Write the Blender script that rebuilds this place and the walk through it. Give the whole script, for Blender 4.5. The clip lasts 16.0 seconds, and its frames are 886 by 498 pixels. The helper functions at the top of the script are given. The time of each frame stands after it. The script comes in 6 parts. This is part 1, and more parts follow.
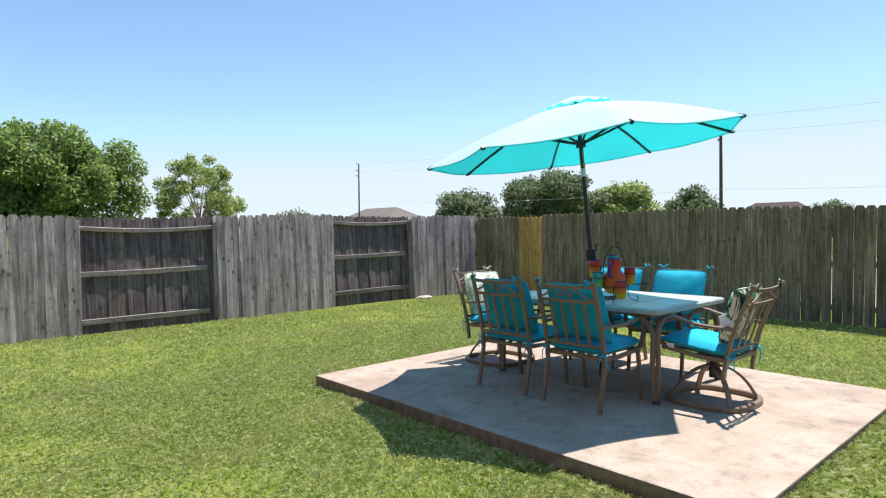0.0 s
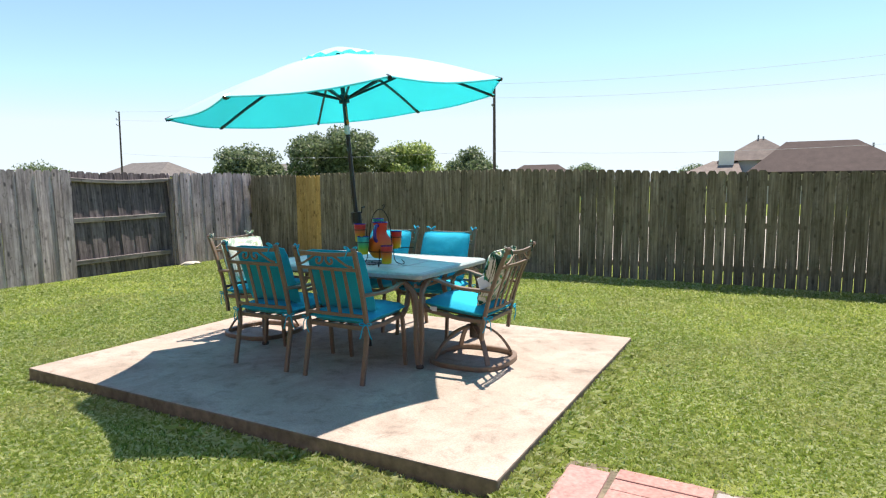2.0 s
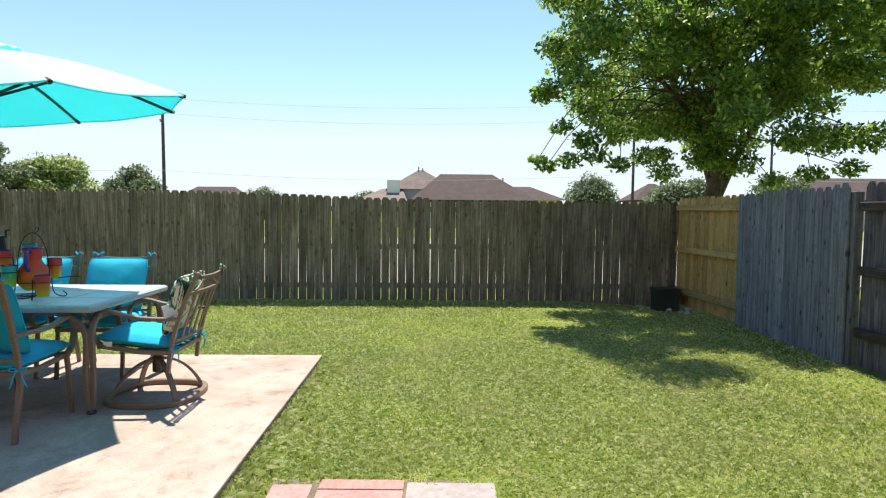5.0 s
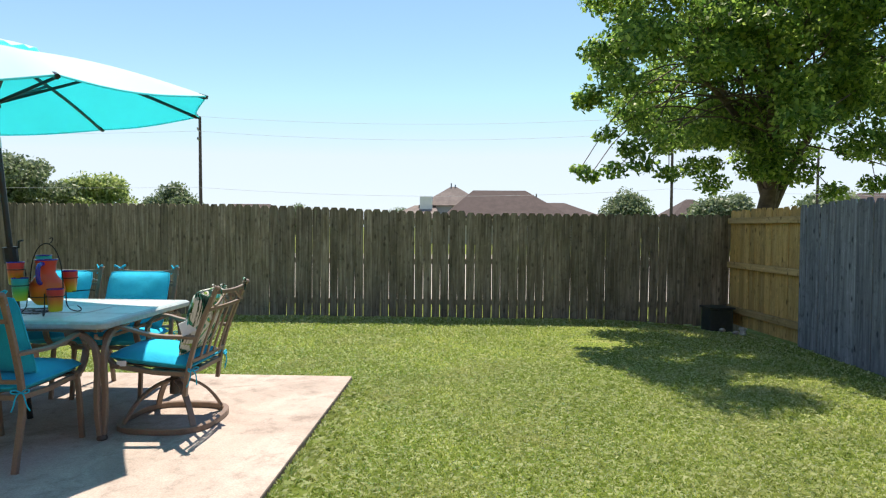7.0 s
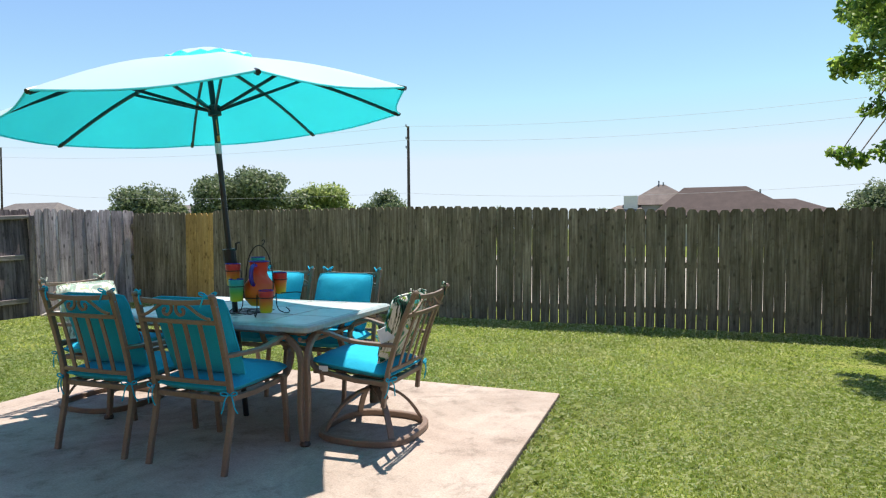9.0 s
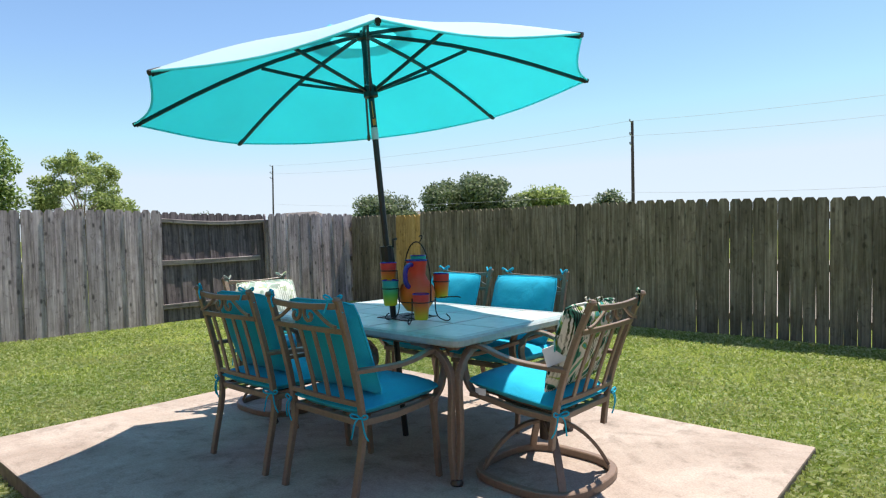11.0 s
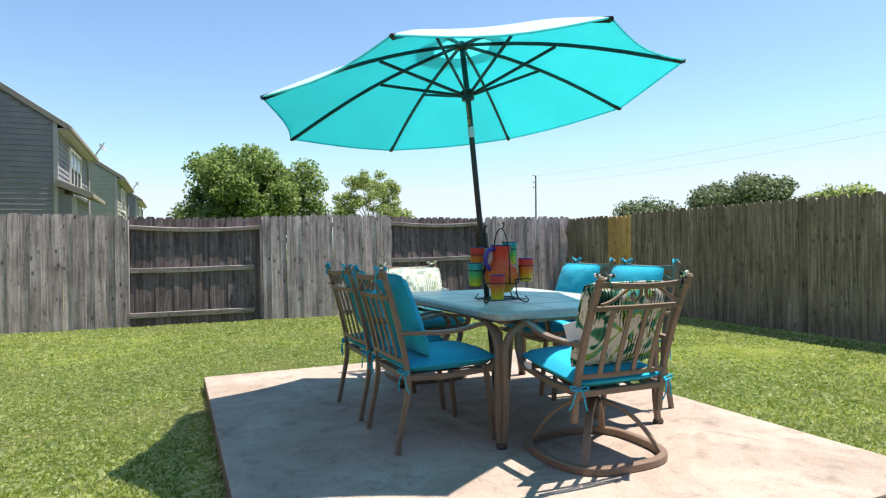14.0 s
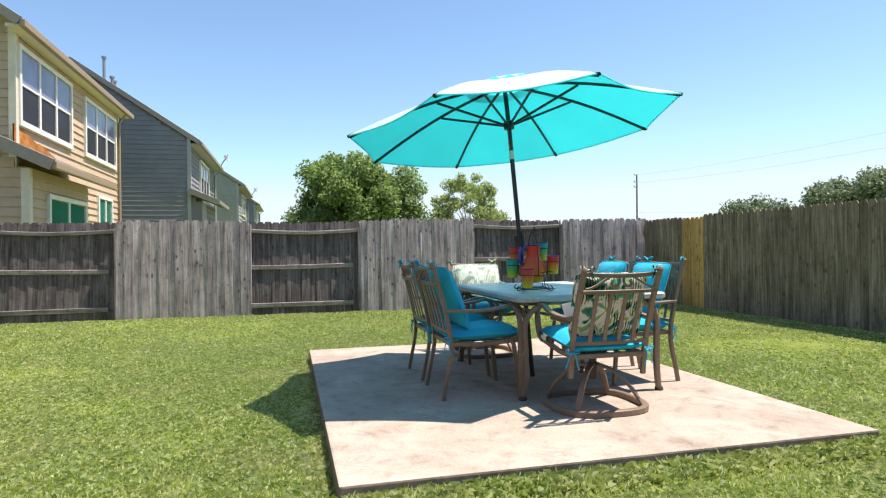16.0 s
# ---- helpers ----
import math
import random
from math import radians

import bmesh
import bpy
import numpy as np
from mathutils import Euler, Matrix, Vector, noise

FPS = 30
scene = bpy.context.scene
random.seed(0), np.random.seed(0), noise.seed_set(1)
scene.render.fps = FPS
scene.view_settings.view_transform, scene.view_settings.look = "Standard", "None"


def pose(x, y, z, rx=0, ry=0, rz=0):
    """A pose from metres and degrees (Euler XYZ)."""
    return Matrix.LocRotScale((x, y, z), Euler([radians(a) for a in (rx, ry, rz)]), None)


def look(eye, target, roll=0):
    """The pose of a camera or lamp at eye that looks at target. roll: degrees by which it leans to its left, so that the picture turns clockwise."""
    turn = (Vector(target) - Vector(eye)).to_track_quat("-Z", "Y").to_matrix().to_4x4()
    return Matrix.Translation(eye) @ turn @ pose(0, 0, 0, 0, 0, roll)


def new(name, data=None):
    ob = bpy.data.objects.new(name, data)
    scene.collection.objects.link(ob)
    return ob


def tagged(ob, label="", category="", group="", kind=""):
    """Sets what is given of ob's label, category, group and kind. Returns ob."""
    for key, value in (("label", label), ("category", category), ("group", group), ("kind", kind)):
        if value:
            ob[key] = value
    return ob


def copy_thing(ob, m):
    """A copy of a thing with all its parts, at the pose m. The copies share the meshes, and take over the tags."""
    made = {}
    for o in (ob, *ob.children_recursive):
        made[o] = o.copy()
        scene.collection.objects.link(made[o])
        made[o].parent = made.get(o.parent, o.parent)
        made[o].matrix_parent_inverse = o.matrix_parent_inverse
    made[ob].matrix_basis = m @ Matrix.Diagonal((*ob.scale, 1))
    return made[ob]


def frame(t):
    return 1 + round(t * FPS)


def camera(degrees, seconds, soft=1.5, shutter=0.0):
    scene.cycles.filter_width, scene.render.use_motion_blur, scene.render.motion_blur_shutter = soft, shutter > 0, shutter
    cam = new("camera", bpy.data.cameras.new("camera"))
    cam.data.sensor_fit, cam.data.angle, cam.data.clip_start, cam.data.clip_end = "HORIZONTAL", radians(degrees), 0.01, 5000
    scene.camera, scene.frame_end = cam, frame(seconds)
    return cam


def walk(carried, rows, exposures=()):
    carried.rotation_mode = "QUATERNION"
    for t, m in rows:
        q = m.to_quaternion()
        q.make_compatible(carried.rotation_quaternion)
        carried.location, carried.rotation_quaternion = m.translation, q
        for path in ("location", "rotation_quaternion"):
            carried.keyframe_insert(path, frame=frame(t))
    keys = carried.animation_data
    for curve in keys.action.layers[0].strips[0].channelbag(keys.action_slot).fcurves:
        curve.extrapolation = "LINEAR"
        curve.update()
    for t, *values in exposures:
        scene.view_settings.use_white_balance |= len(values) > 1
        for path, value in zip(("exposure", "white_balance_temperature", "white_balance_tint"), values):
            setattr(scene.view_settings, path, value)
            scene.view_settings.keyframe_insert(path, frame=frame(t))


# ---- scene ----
cam = camera(71.8, 16.0, soft=1.2)
PATH = [
    (0, (0.379, 0.241, 1.524), (-1.104, 1.581, 1.463), -0.8),
    (0.5, (0.417, 0.372, 1.533), (-0.978, 1.799, 1.394), -0.8),
    (1, (0.428, 0.492, 1.545), (-0.882, 1.99, 1.347), -0.8),
    (1.5, (0.39, 0.581, 1.546), (-0.773, 2.194, 1.338), -0.7),
    (2, (0.335, 0.666, 1.551), (-0.613, 2.416, 1.347), -0.4),
    (2.5, (0.354, 0.617, 1.562), (-0.362, 2.475, 1.37), -0.0),
    (3, (0.331, 0.528, 1.576), (-0.11, 2.471, 1.398), 0.4),
    (3.5, (0.305, 0.47, 1.565), (0.082, 2.45, 1.395), 0.2),
    (4, (0.288, 0.441, 1.561), (0.217, 2.433, 1.397), 0.3),
    (6.5, (0.263, 0.841, 1.501), (0.325, 2.838, 1.431), 0.5),
    (7, (0.223, 0.947, 1.488), (0.151, 2.945, 1.417), 0.4),
    (7.5, (0.215, 1.016, 1.486), (0.008, 3.004, 1.419), 0.1),
    (8, (0.173, 1.161, 1.482), (-0.171, 3.13, 1.413), 0.0),
    (8.5, (0.138, 1.295, 1.464), (-0.391, 3.223, 1.399), -0.1),
    (9, (0.056, 1.496, 1.463), (-0.647, 3.368, 1.399), -0.3),
    (9.5, (-0.045, 1.656, 1.462), (-0.927, 3.45, 1.398), -0.2),
    (10, (-0.044, 1.859, 1.455), (-1.104, 3.554, 1.4), -0.5),
    (12.3, (-0.117, 2.924, 1.281), (-1.676, 4.177, 1.247), -0.9),
    (12.5, (-0.058, 2.97, 1.266), (-1.65, 4.179, 1.237), -0.9),
    (13, (0.226, 3.0, 1.25), (-1.447, 4.096, 1.233), -0.9),
    (13.5, (0.53, 3.055, 1.244), (-1.225, 4.013, 1.237), -0.7),
    (14, (0.899, 3.08, 1.237), (-0.932, 3.882, 1.232), -0.7),
    (14.5, (1.263, 3.049, 1.236), (-0.604, 3.765, 1.23), -0.7),
    (15, (1.561, 3.082, 1.252), (-0.336, 3.717, 1.25), -0.5),
    (15.5, (1.835, 3.055, 1.277), (-0.082, 3.628, 1.271), -0.5),
    (16, (2.092, 3.084, 1.221), (0.153, 3.575, 1.223), -0.7),
]
walk(cam, [(t, look(eye, target, roll)) for t, eye, target, roll in PATH], [(0, 0.75, 6800, 13), (1.5, 0.87, 6950, 13), (4, 0.89, 7000, 13), (7, 0.81, 6950, 13), (10, 0.68, 6750, 13), (12.5, 0.74, 6750, 13), (14.5, 0.88, 6950, 13), (16, 0.88, 6950, 13)])

# ---------------------------------------------------------------- light
SUN_EL, SUN_AZ = 68.4, 5.5          # degrees; azimuth from +y towards +x
world = bpy.data.worlds.new("sky")
scene.world = world
world.use_nodes = True
wn = world.node_tree
sky = wn.nodes.new("ShaderNodeTexSky")
sky.sky_type, sky.sun_disc = "NISHITA", False
sky.sun_elevation, sky.sun_rotation = radians(SUN_EL), radians(SUN_AZ)
sky.altitude, sky.air_density, sky.dust_density, sky.ozone_density = 20, 1.0, 0.0, 1.0
bg = wn.nodes["Background"]
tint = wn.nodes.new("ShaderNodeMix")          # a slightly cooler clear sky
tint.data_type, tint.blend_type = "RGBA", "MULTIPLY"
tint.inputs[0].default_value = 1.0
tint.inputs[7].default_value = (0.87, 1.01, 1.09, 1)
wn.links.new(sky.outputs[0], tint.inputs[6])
haze = wn.nodes.new("ShaderNodeMix")          # no glare along the skyline
haze.data_type, haze.blend_type = "RGBA", "DARKEN"
haze.inputs[0].default_value = 0.9
haze.inputs[7].default_value = (4.1, 4.9, 5.8, 1)
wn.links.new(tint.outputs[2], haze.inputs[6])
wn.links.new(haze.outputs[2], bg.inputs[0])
bg.inputs[1].default_value = 0.108
sun_data = bpy.data.lights.new("sun", "SUN")
sun_data.energy, sun_data.angle, sun_data.color = 5.0, radians(0.55), (1.0, 0.935, 0.86)
sun = new("sun", sun_data)
_el, _az = radians(SUN_EL), radians(SUN_AZ)
sun.matrix_world = look((8 * math.cos(_el) * math.sin(_az), 8 * math.cos(_el) * math.cos(_az), 8 * math.sin(_el) + 12), (0, 0, 12))


# ---------------------------------------------------------------- materials
def ramp_node(nt, stops, fac):
    r = nt.nodes.new("ShaderNodeValToRGB")
    el = r.color_ramp.elements
    while len(el) < len(stops):
        el.new(0.5)
    for e, (p, c) in zip(el, stops):
        e.position, e.color = p, (*c, 1)
    nt.links.new(fac, r.inputs[0])
    return r.outputs[0]


def noise_node(nt, scale, detail=4.0, rough=0.55, vec=None, dist=0.0):
    n = nt.nodes.new("ShaderNodeTexNoise")
    n.inputs["Scale"].default_value, n.inputs["Detail"].default_value = scale, detail
    n.inputs["Roughness"].default_value, n.inputs["Distortion"].default_value = rough, dist
    if vec is not None:
        nt.links.new(vec, n.inputs["Vector"])
    return n.outputs[0]


def stretch(nt, scale, source="Object", random_shift=False):
    tc = nt.nodes.new("ShaderNodeTexCoord")
    mp = nt.nodes.new("ShaderNodeMapping")
    mp.inputs["Scale"].default_value = scale
    nt.links.new(tc.outputs[source], mp.inputs[0])
    if random_shift:
        info = nt.nodes.new("ShaderNodeObjectInfo")
        mul = nt.nodes.new("ShaderNodeMath")
        mul.operation = "MULTIPLY"
        mul.inputs[1].default_value = 37.0
        nt.links.new(info.outputs["Random"], mul.inputs[0])
        comb = nt.nodes.new("ShaderNodeCombineXYZ")
        for i in range(3):
            nt.links.new(mul.outputs[0], comb.inputs[i])
        nt.links.new(comb.outputs[0], mp.inputs["Location"])
    return mp.outputs[0]


def mixc(nt, fac, a, b, mode="MIX"):
    m = nt.nodes.new("ShaderNodeMix")
    m.data_type, m.blend_type = "RGBA", mode
    for sock, val in ((m.inputs[0], fac), (m.inputs[6], a), (m.inputs[7], b)):
        if isinstance(val, (int, float)):
            sock.default_value = val
        elif isinstance(val, tuple):
            sock.default_value = (*val, 1)
        else:
            nt.links.new(val, sock)
    return m.outputs[2]


def base(name, rough=0.7, metal=0.0, spec=0.5):
    m = bpy.data.materials.new(name)
    m.use_nodes = True
    nt = m.node_tree
    b = nt.nodes["Principled BSDF"]
    b.inputs["Roughness"].default_value, b.inputs["Metallic"].default_value = rough, metal
    b.inputs["Specular IOR Level"].default_value = spec
    return m, nt, b


def bump(nt, b, height, strength=0.3, distance=0.01):
    n = nt.nodes.new("ShaderNodeBump")
    n.inputs["Strength"].default_value, n.inputs["Distance"].default_value = strength, distance
    nt.links.new(height, n.inputs["Height"])
    nt.links.new(n.outputs[0], b.inputs["Normal"])


def plain(name, col, rough=0.6, metal=0.0, var=0.12, scale=20.0, bump_s=0.1, spec=0.5):
    """A surface of one colour with fine and broad unevenness."""
    m, nt, b = base(name, rough, metal, spec)
    v = stretch(nt, (1, 1, 1))
    n1, n2 = noise_node(nt, scale, 5, 0.6, v), noise_node(nt, scale * 0.12, 3, 0.5, v)
    lo, hi = tuple(c * (1 - var) for c in col), tuple(min(1, c * (1 + var)) for c in col)
    c1 = ramp_node(nt, [(0.3, lo), (0.7, hi)], n1)
    c2 = ramp_node(nt, [(0.3, (1 - var,) * 3), (0.7, (1, 1, 1))], n2)
    nt.links.new(mixc(nt, 1.0, c1, c2, "MULTIPLY"), b.inputs["Base Color"])
    if bump_s:
        bump(nt, b, n1, bump_s, 0.004)
    return m


def weathered_wood(name, dark, mid, light, knot=0.5, stain=(0.5, 0.5, 0.5), stain_amt=0.4, along="z"):
    """Rough-sawn boards, grain along one axis, a different piece of grain and tone for each board."""
    m, nt, b = base(name, 0.88, 0, 0.25)
    v = stretch(nt, (20, 20, 0.9) if along == "z" else (0.9, 20, 20), random_shift=True)
    grain = noise_node(nt, 1.6, 6, 0.6, v, 0.5)
    v2 = stretch(nt, (2.2, 2.2, 1.1), random_shift=True)
    blotch = noise_node(nt, 1.5, 4, 0.6, v2, 0.3)
    col = ramp_node(nt, [(0.24, dark), (0.5, mid), (0.76, light)], grain)
    fv = stretch(nt, (15, 15, 9) if along == "z" else (9, 15, 15), random_shift=True)
    fleck = ramp_node(nt, [(0.30, (0.50, 0.48, 0.475)), (0.44, (0.95, 0.95, 0.95)), (0.60, (1, 1, 1)), (0.72, (1.42, 1.40, 1.38))], noise_node(nt, 1.0, 4, 0.7, fv, 0.8))
    col = mixc(nt, 0.9, col, fleck, "MULTIPLY")
    st = ramp_node(nt, [(0.36, stain), (0.62, (1, 1, 1))], blotch)
    col = mixc(nt, stain_amt, col, mixc(nt, 1.0, col, st, "MULTIPLY"))
    info = nt.nodes.new("ShaderNodeObjectInfo")
    tone = ramp_node(nt, [(0.0, (0.78, 0.78, 0.78)), (0.5, (0.98, 0.97, 0.96)), (1.0, (1.18, 1.16, 1.14))], info.outputs["Random"])
    col = mixc(nt, 1.0, col, tone, "MULTIPLY")
    kv = stretch(nt, (7.5, 7.5, 3.6), random_shift=True)
    vor = nt.nodes.new("ShaderNodeTexVoronoi")
    vor.inputs["Scale"].default_value = 1.15
    nt.links.new(kv, vor.inputs["Vector"])
    kn = ramp_node(nt, [(0.09, (1, 1, 1)), (0.20, (0, 0, 0))], vor.outputs["Distance"])
    bw = nt.nodes.new("ShaderNodeRGBToBW")
    nt.links.new(kn, bw.inputs[0])
    kf = nt.nodes.new("ShaderNodeMath")
    kf.operation = "MULTIPLY"
    kf.inputs[1].default_value = knot
    nt.links.new(bw.outputs[0], kf.inputs[0])
    col = mixc(nt, kf.outputs[0], col, tuple(c * 0.35 for c in dark))
    nt.links.new(col, b.inputs["Base Color"])
    bump(nt, b, grain, 0.55, 0.006)
    return m


M = {}
M["wood_grey"] = weathered_wood("weathered_grey_cedar", (0.165, 0.142, 0.148), (0.46, 0.402, 0.412), (0.74, 0.66, 0.68), 0.8, (0.45, 0.42, 0.40), 0.6)
M["wood_green"] = weathered_wood("mossy_brown_cedar", (0.10, 0.083, 0.058), (0.255, 0.217, 0.157), (0.47, 0.415, 0.32), 0.6, (0.48, 0.49, 0.40), 0.6)
M["wood_blue"] = weathered_wood("silvered_pine", (0.105, 0.11, 0.115), (0.225, 0.235, 0.245), (0.37, 0.385, 0.40), 0.85, (0.6, 0.6, 0.62), 0.4)
# darker copy of the grey cedar: shade in the railed bays put into colour
M["wood_back"] = weathered_wood("recess_shade_cedar", (0.05, 0.043, 0.045), (0.15, 0.13, 0.134), (0.29, 0.255, 0.26), 0.5, (0.45, 0.42, 0.40), 0.6)
M["wood_new"] = weathered_wood("fresh_pine", (0.43, 0.255, 0.085), (0.58, 0.375, 0.135), (0.69, 0.48, 0.20), 0.8, (0.8, 0.7, 0.5), 0.3)
M["wood_rail"] = weathered_wood("weathered_rail", (0.12, 0.108, 0.102), (0.27, 0.245, 0.235), (0.44, 0.405, 0.392), 0.5, (0.5, 0.5, 0.48), 0.5, "x")
M["wood_rail_new"] = weathered_wood("fresh_pine_rail", (0.40, 0.25, 0.10), (0.53, 0.355, 0.155), (0.64, 0.46, 0.225), 0.8, (0.8, 0.7, 0.5), 0.3, "x")
# near-black rail: the shade of the east railed bay is put into its colour
M["wood_dark"] = weathered_wood("bay_shade_rail", (0.035, 0.027, 0.022), (0.085, 0.066, 0.052), (0.15, 0.12, 0.10), 0.4, (0.5, 0.5, 0.48), 0.5, "x")
M["galv"] = plain("galvanised_steel", (0.32, 0.33, 0.34), 0.5, 0.8, 0.1)


def concrete():
    m, nt, b = base("patio_concrete", 0.86, 0, 0.3)
    v = stretch(nt, (1, 1, 1))
    broad, mid, fine = noise_node(nt, 0.9, 7, 0.7, v, 1.4), noise_node(nt, 6, 8, 0.76, v, 0.4), noise_node(nt, 90, 4, 0.65, v)
    c = ramp_node(nt, [(0.28, (0.28, 0.224, 0.182)), (0.50, (0.375, 0.313, 0.262)), (0.70, (0.46, 0.396, 0.34))], broad)
    c2 = ramp_node(nt, [(0.32, (0.62, 0.60, 0.58)), (0.48, (1, 1, 1)), (0.75, (1.16, 1.15, 1.13))], mid)
    c = mixc(nt, 0.9, c, c2, "MULTIPLY")
    c3 = ramp_node(nt, [(0.35, (0.74, 0.74, 0.74)), (0.6, (1.05, 1.05, 1.05))], fine)
    c = mixc(nt, 0.7, c, c3, "MULTIPLY")
    nt.links.new(c, b.inputs["Base Color"])
    bump(nt, b, fine, 0.25, 0.003)
    return m


M["concrete"] = concrete()
M["concrete_side"] = plain("dark_concrete_edge", (0.24, 0.20, 0.165), 0.9, 0, 0.35, 14, 0.4)
M["paver_pink"] = plain("pink_cast_paver", (0.42, 0.25, 0.225), 0.85, 0, 0.24, 40, 0.3)
M["paver_brick"] = plain("brick_red_paver", (0.42, 0.235, 0.205), 0.85, 0, 0.26, 40, 0.3)
M["paver_grey"] = plain("grey_concrete_paver", (0.33, 0.30, 0.285), 0.88, 0, 0.2, 30, 0.3)
M["stone"] = plain("pale_stone", (0.5, 0.47, 0.42), 0.9, 0, 0.3, 20, 0.4)


def soil():
    m, nt, b = base("lawn_soil", 0.95, 0, 0.1)
    v = stretch(nt, (1, 1, 1))
    broad, mid, fine = noise_node(nt, 0.5, 4, 0.6, v), noise_node(nt, 3.5, 5, 0.6, v, 0.4), noise_node(nt, 45, 4, 0.7, v)
    c = ramp_node(nt, [(0.3, (0.155, 0.22, 0.037)), (0.5, (0.215, 0.27, 0.063)), (0.7, (0.31, 0.325, 0.12))], mid)
    c2 = ramp_node(nt, [(0.3, (0.75, 0.8, 0.7)), (0.7, (1.1, 1.08, 1.0))], broad)
    c = mixc(nt, 0.9, c, c2, "MULTIPLY")
    c3 = ramp_node(nt, [(0.3, (0.55, 0.58, 0.5)), (0.62, (1.1, 1.1, 1.05))], fine)
    c = mixc(nt, 0.9, c, c3, "MULTIPLY")
    nt.links.new(c, b.inputs["Base Color"])
    bump(nt, b, fine, 0.9, 0.03)
    return m


M["soil"] = soil()


def foliage(name, dark, mid, light, trans=0.35, rough=0.5, patch=0.0, patch_col=(0.3, 0.3, 0.15)):
    """Leaves or blades: a tone for each island, light that shines through."""
    m, nt, b = base(name, rough, 0, 0.35)
    geo = nt.nodes.new("ShaderNodeNewGeometry")
    c = ramp_node(nt, [(0.0, dark), (0.5, mid), (1.0, light)], geo.outputs["Random Per Island"])
    if patch:
        v = stretch(nt, (1, 1, 1))
        n = noise_node(nt, 1.1, 4, 0.6, v, 0.5)
        f = ramp_node(nt, [(0.48, (0, 0, 0)), (0.72, (1, 1, 1))], n)
        bw = nt.nodes.new("ShaderNodeRGBToBW")
        nt.links.new(f, bw.inputs[0])
        mu = nt.nodes.new("ShaderNodeMath")
        mu.operation = "MULTIPLY"
        mu.inputs[1].default_value = patch
        nt.links.new(bw.outputs[0], mu.inputs[0])
        c = mixc(nt, mu.outputs[0], c, patch_col)
    nt.links.new(c, b.inputs["Base Color"])
    tr = nt.nodes.new("ShaderNodeBsdfTranslucent")
    hsv = nt.nodes.new("ShaderNodeHueSaturation")
    hsv.inputs["Value"].default_value = 1.5
    nt.links.new(c, hsv.inputs["Color"])
    nt.links.new(hsv.outputs[0], tr.inputs[0])
    mx = nt.nodes.new("ShaderNodeMixShader")
    mx.inputs[0].default_value = trans
    out = nt.nodes["Material Output"]
    nt.links.new(b.outputs[0], mx.inputs[1])
    nt.links.new(tr.outputs[0], mx.inputs[2])
    nt.links.new(mx.outputs[0], out.inputs[0])
    return m


M["grass"] = foliage("lawn_grass", (0.185, 0.258, 0.047), (0.355, 0.43, 0.12), (0.66, 0.69, 0.41), 0.34, 0.38, 0.35, (0.50, 0.46, 0.25))
M["leaf_near"] = foliage("green_leaves", (0.04, 0.10, 0.02), (0.125, 0.225, 0.04), (0.34, 0.455, 0.095), 0.52)
M["leaf_oak"] = foliage("oak_leaves", (0.075, 0.135, 0.035), (0.15, 0.23, 0.06), (0.27, 0.36, 0.12), 0.42)
M["leaf_pale"] = foliage("pale_leaves", (0.13, 0.19, 0.055), (0.22, 0.29, 0.09), (0.36, 0.42, 0.16), 0.42)
M["leaf_far"] = foliage("distant_leaves", (0.07, 0.105, 0.05), (0.125, 0.17, 0.085), (0.21, 0.26, 0.14), 0.34)
M["bark"] = plain("grey_brown_bark", (0.13, 0.10, 0.075), 0.95, 0, 0.4, 12, 0.8)
M["bark_pale"] = plain("pale_bark", (0.30, 0.25, 0.20), 0.95, 0, 0.3, 12, 0.6)


# ---------------------------------------------------------------- mesh helpers
def bm_box(bm, x0, x1, y0, y1, z0, z1, m=None, bevel=0.0):
    v = [bm.verts.new((x, y, z)) for x in (x0, x1) for y in (y0, y1) for z in (z0, z1)]
    fs = [bm.faces.new([v[i] for i in q]) for q in ((0, 1, 3, 2), (4, 6, 7, 5), (0, 4, 5, 1), (2, 3, 7, 6), (0, 2, 6, 4), (1, 5, 7, 3))]
    if bevel:
        es = list({e for f in fs for e in f.edges})
        r = bmesh.ops.bevel(bm, geom=es, offset=bevel, segments=2, profile=0.6, affect="EDGES")
        v = list({w for f in r["faces"] for w in f.verts} | {w for w in v if w.is_valid})
    if m is not None:
        for w in v:
            w.co = m @ w.co
    return bm


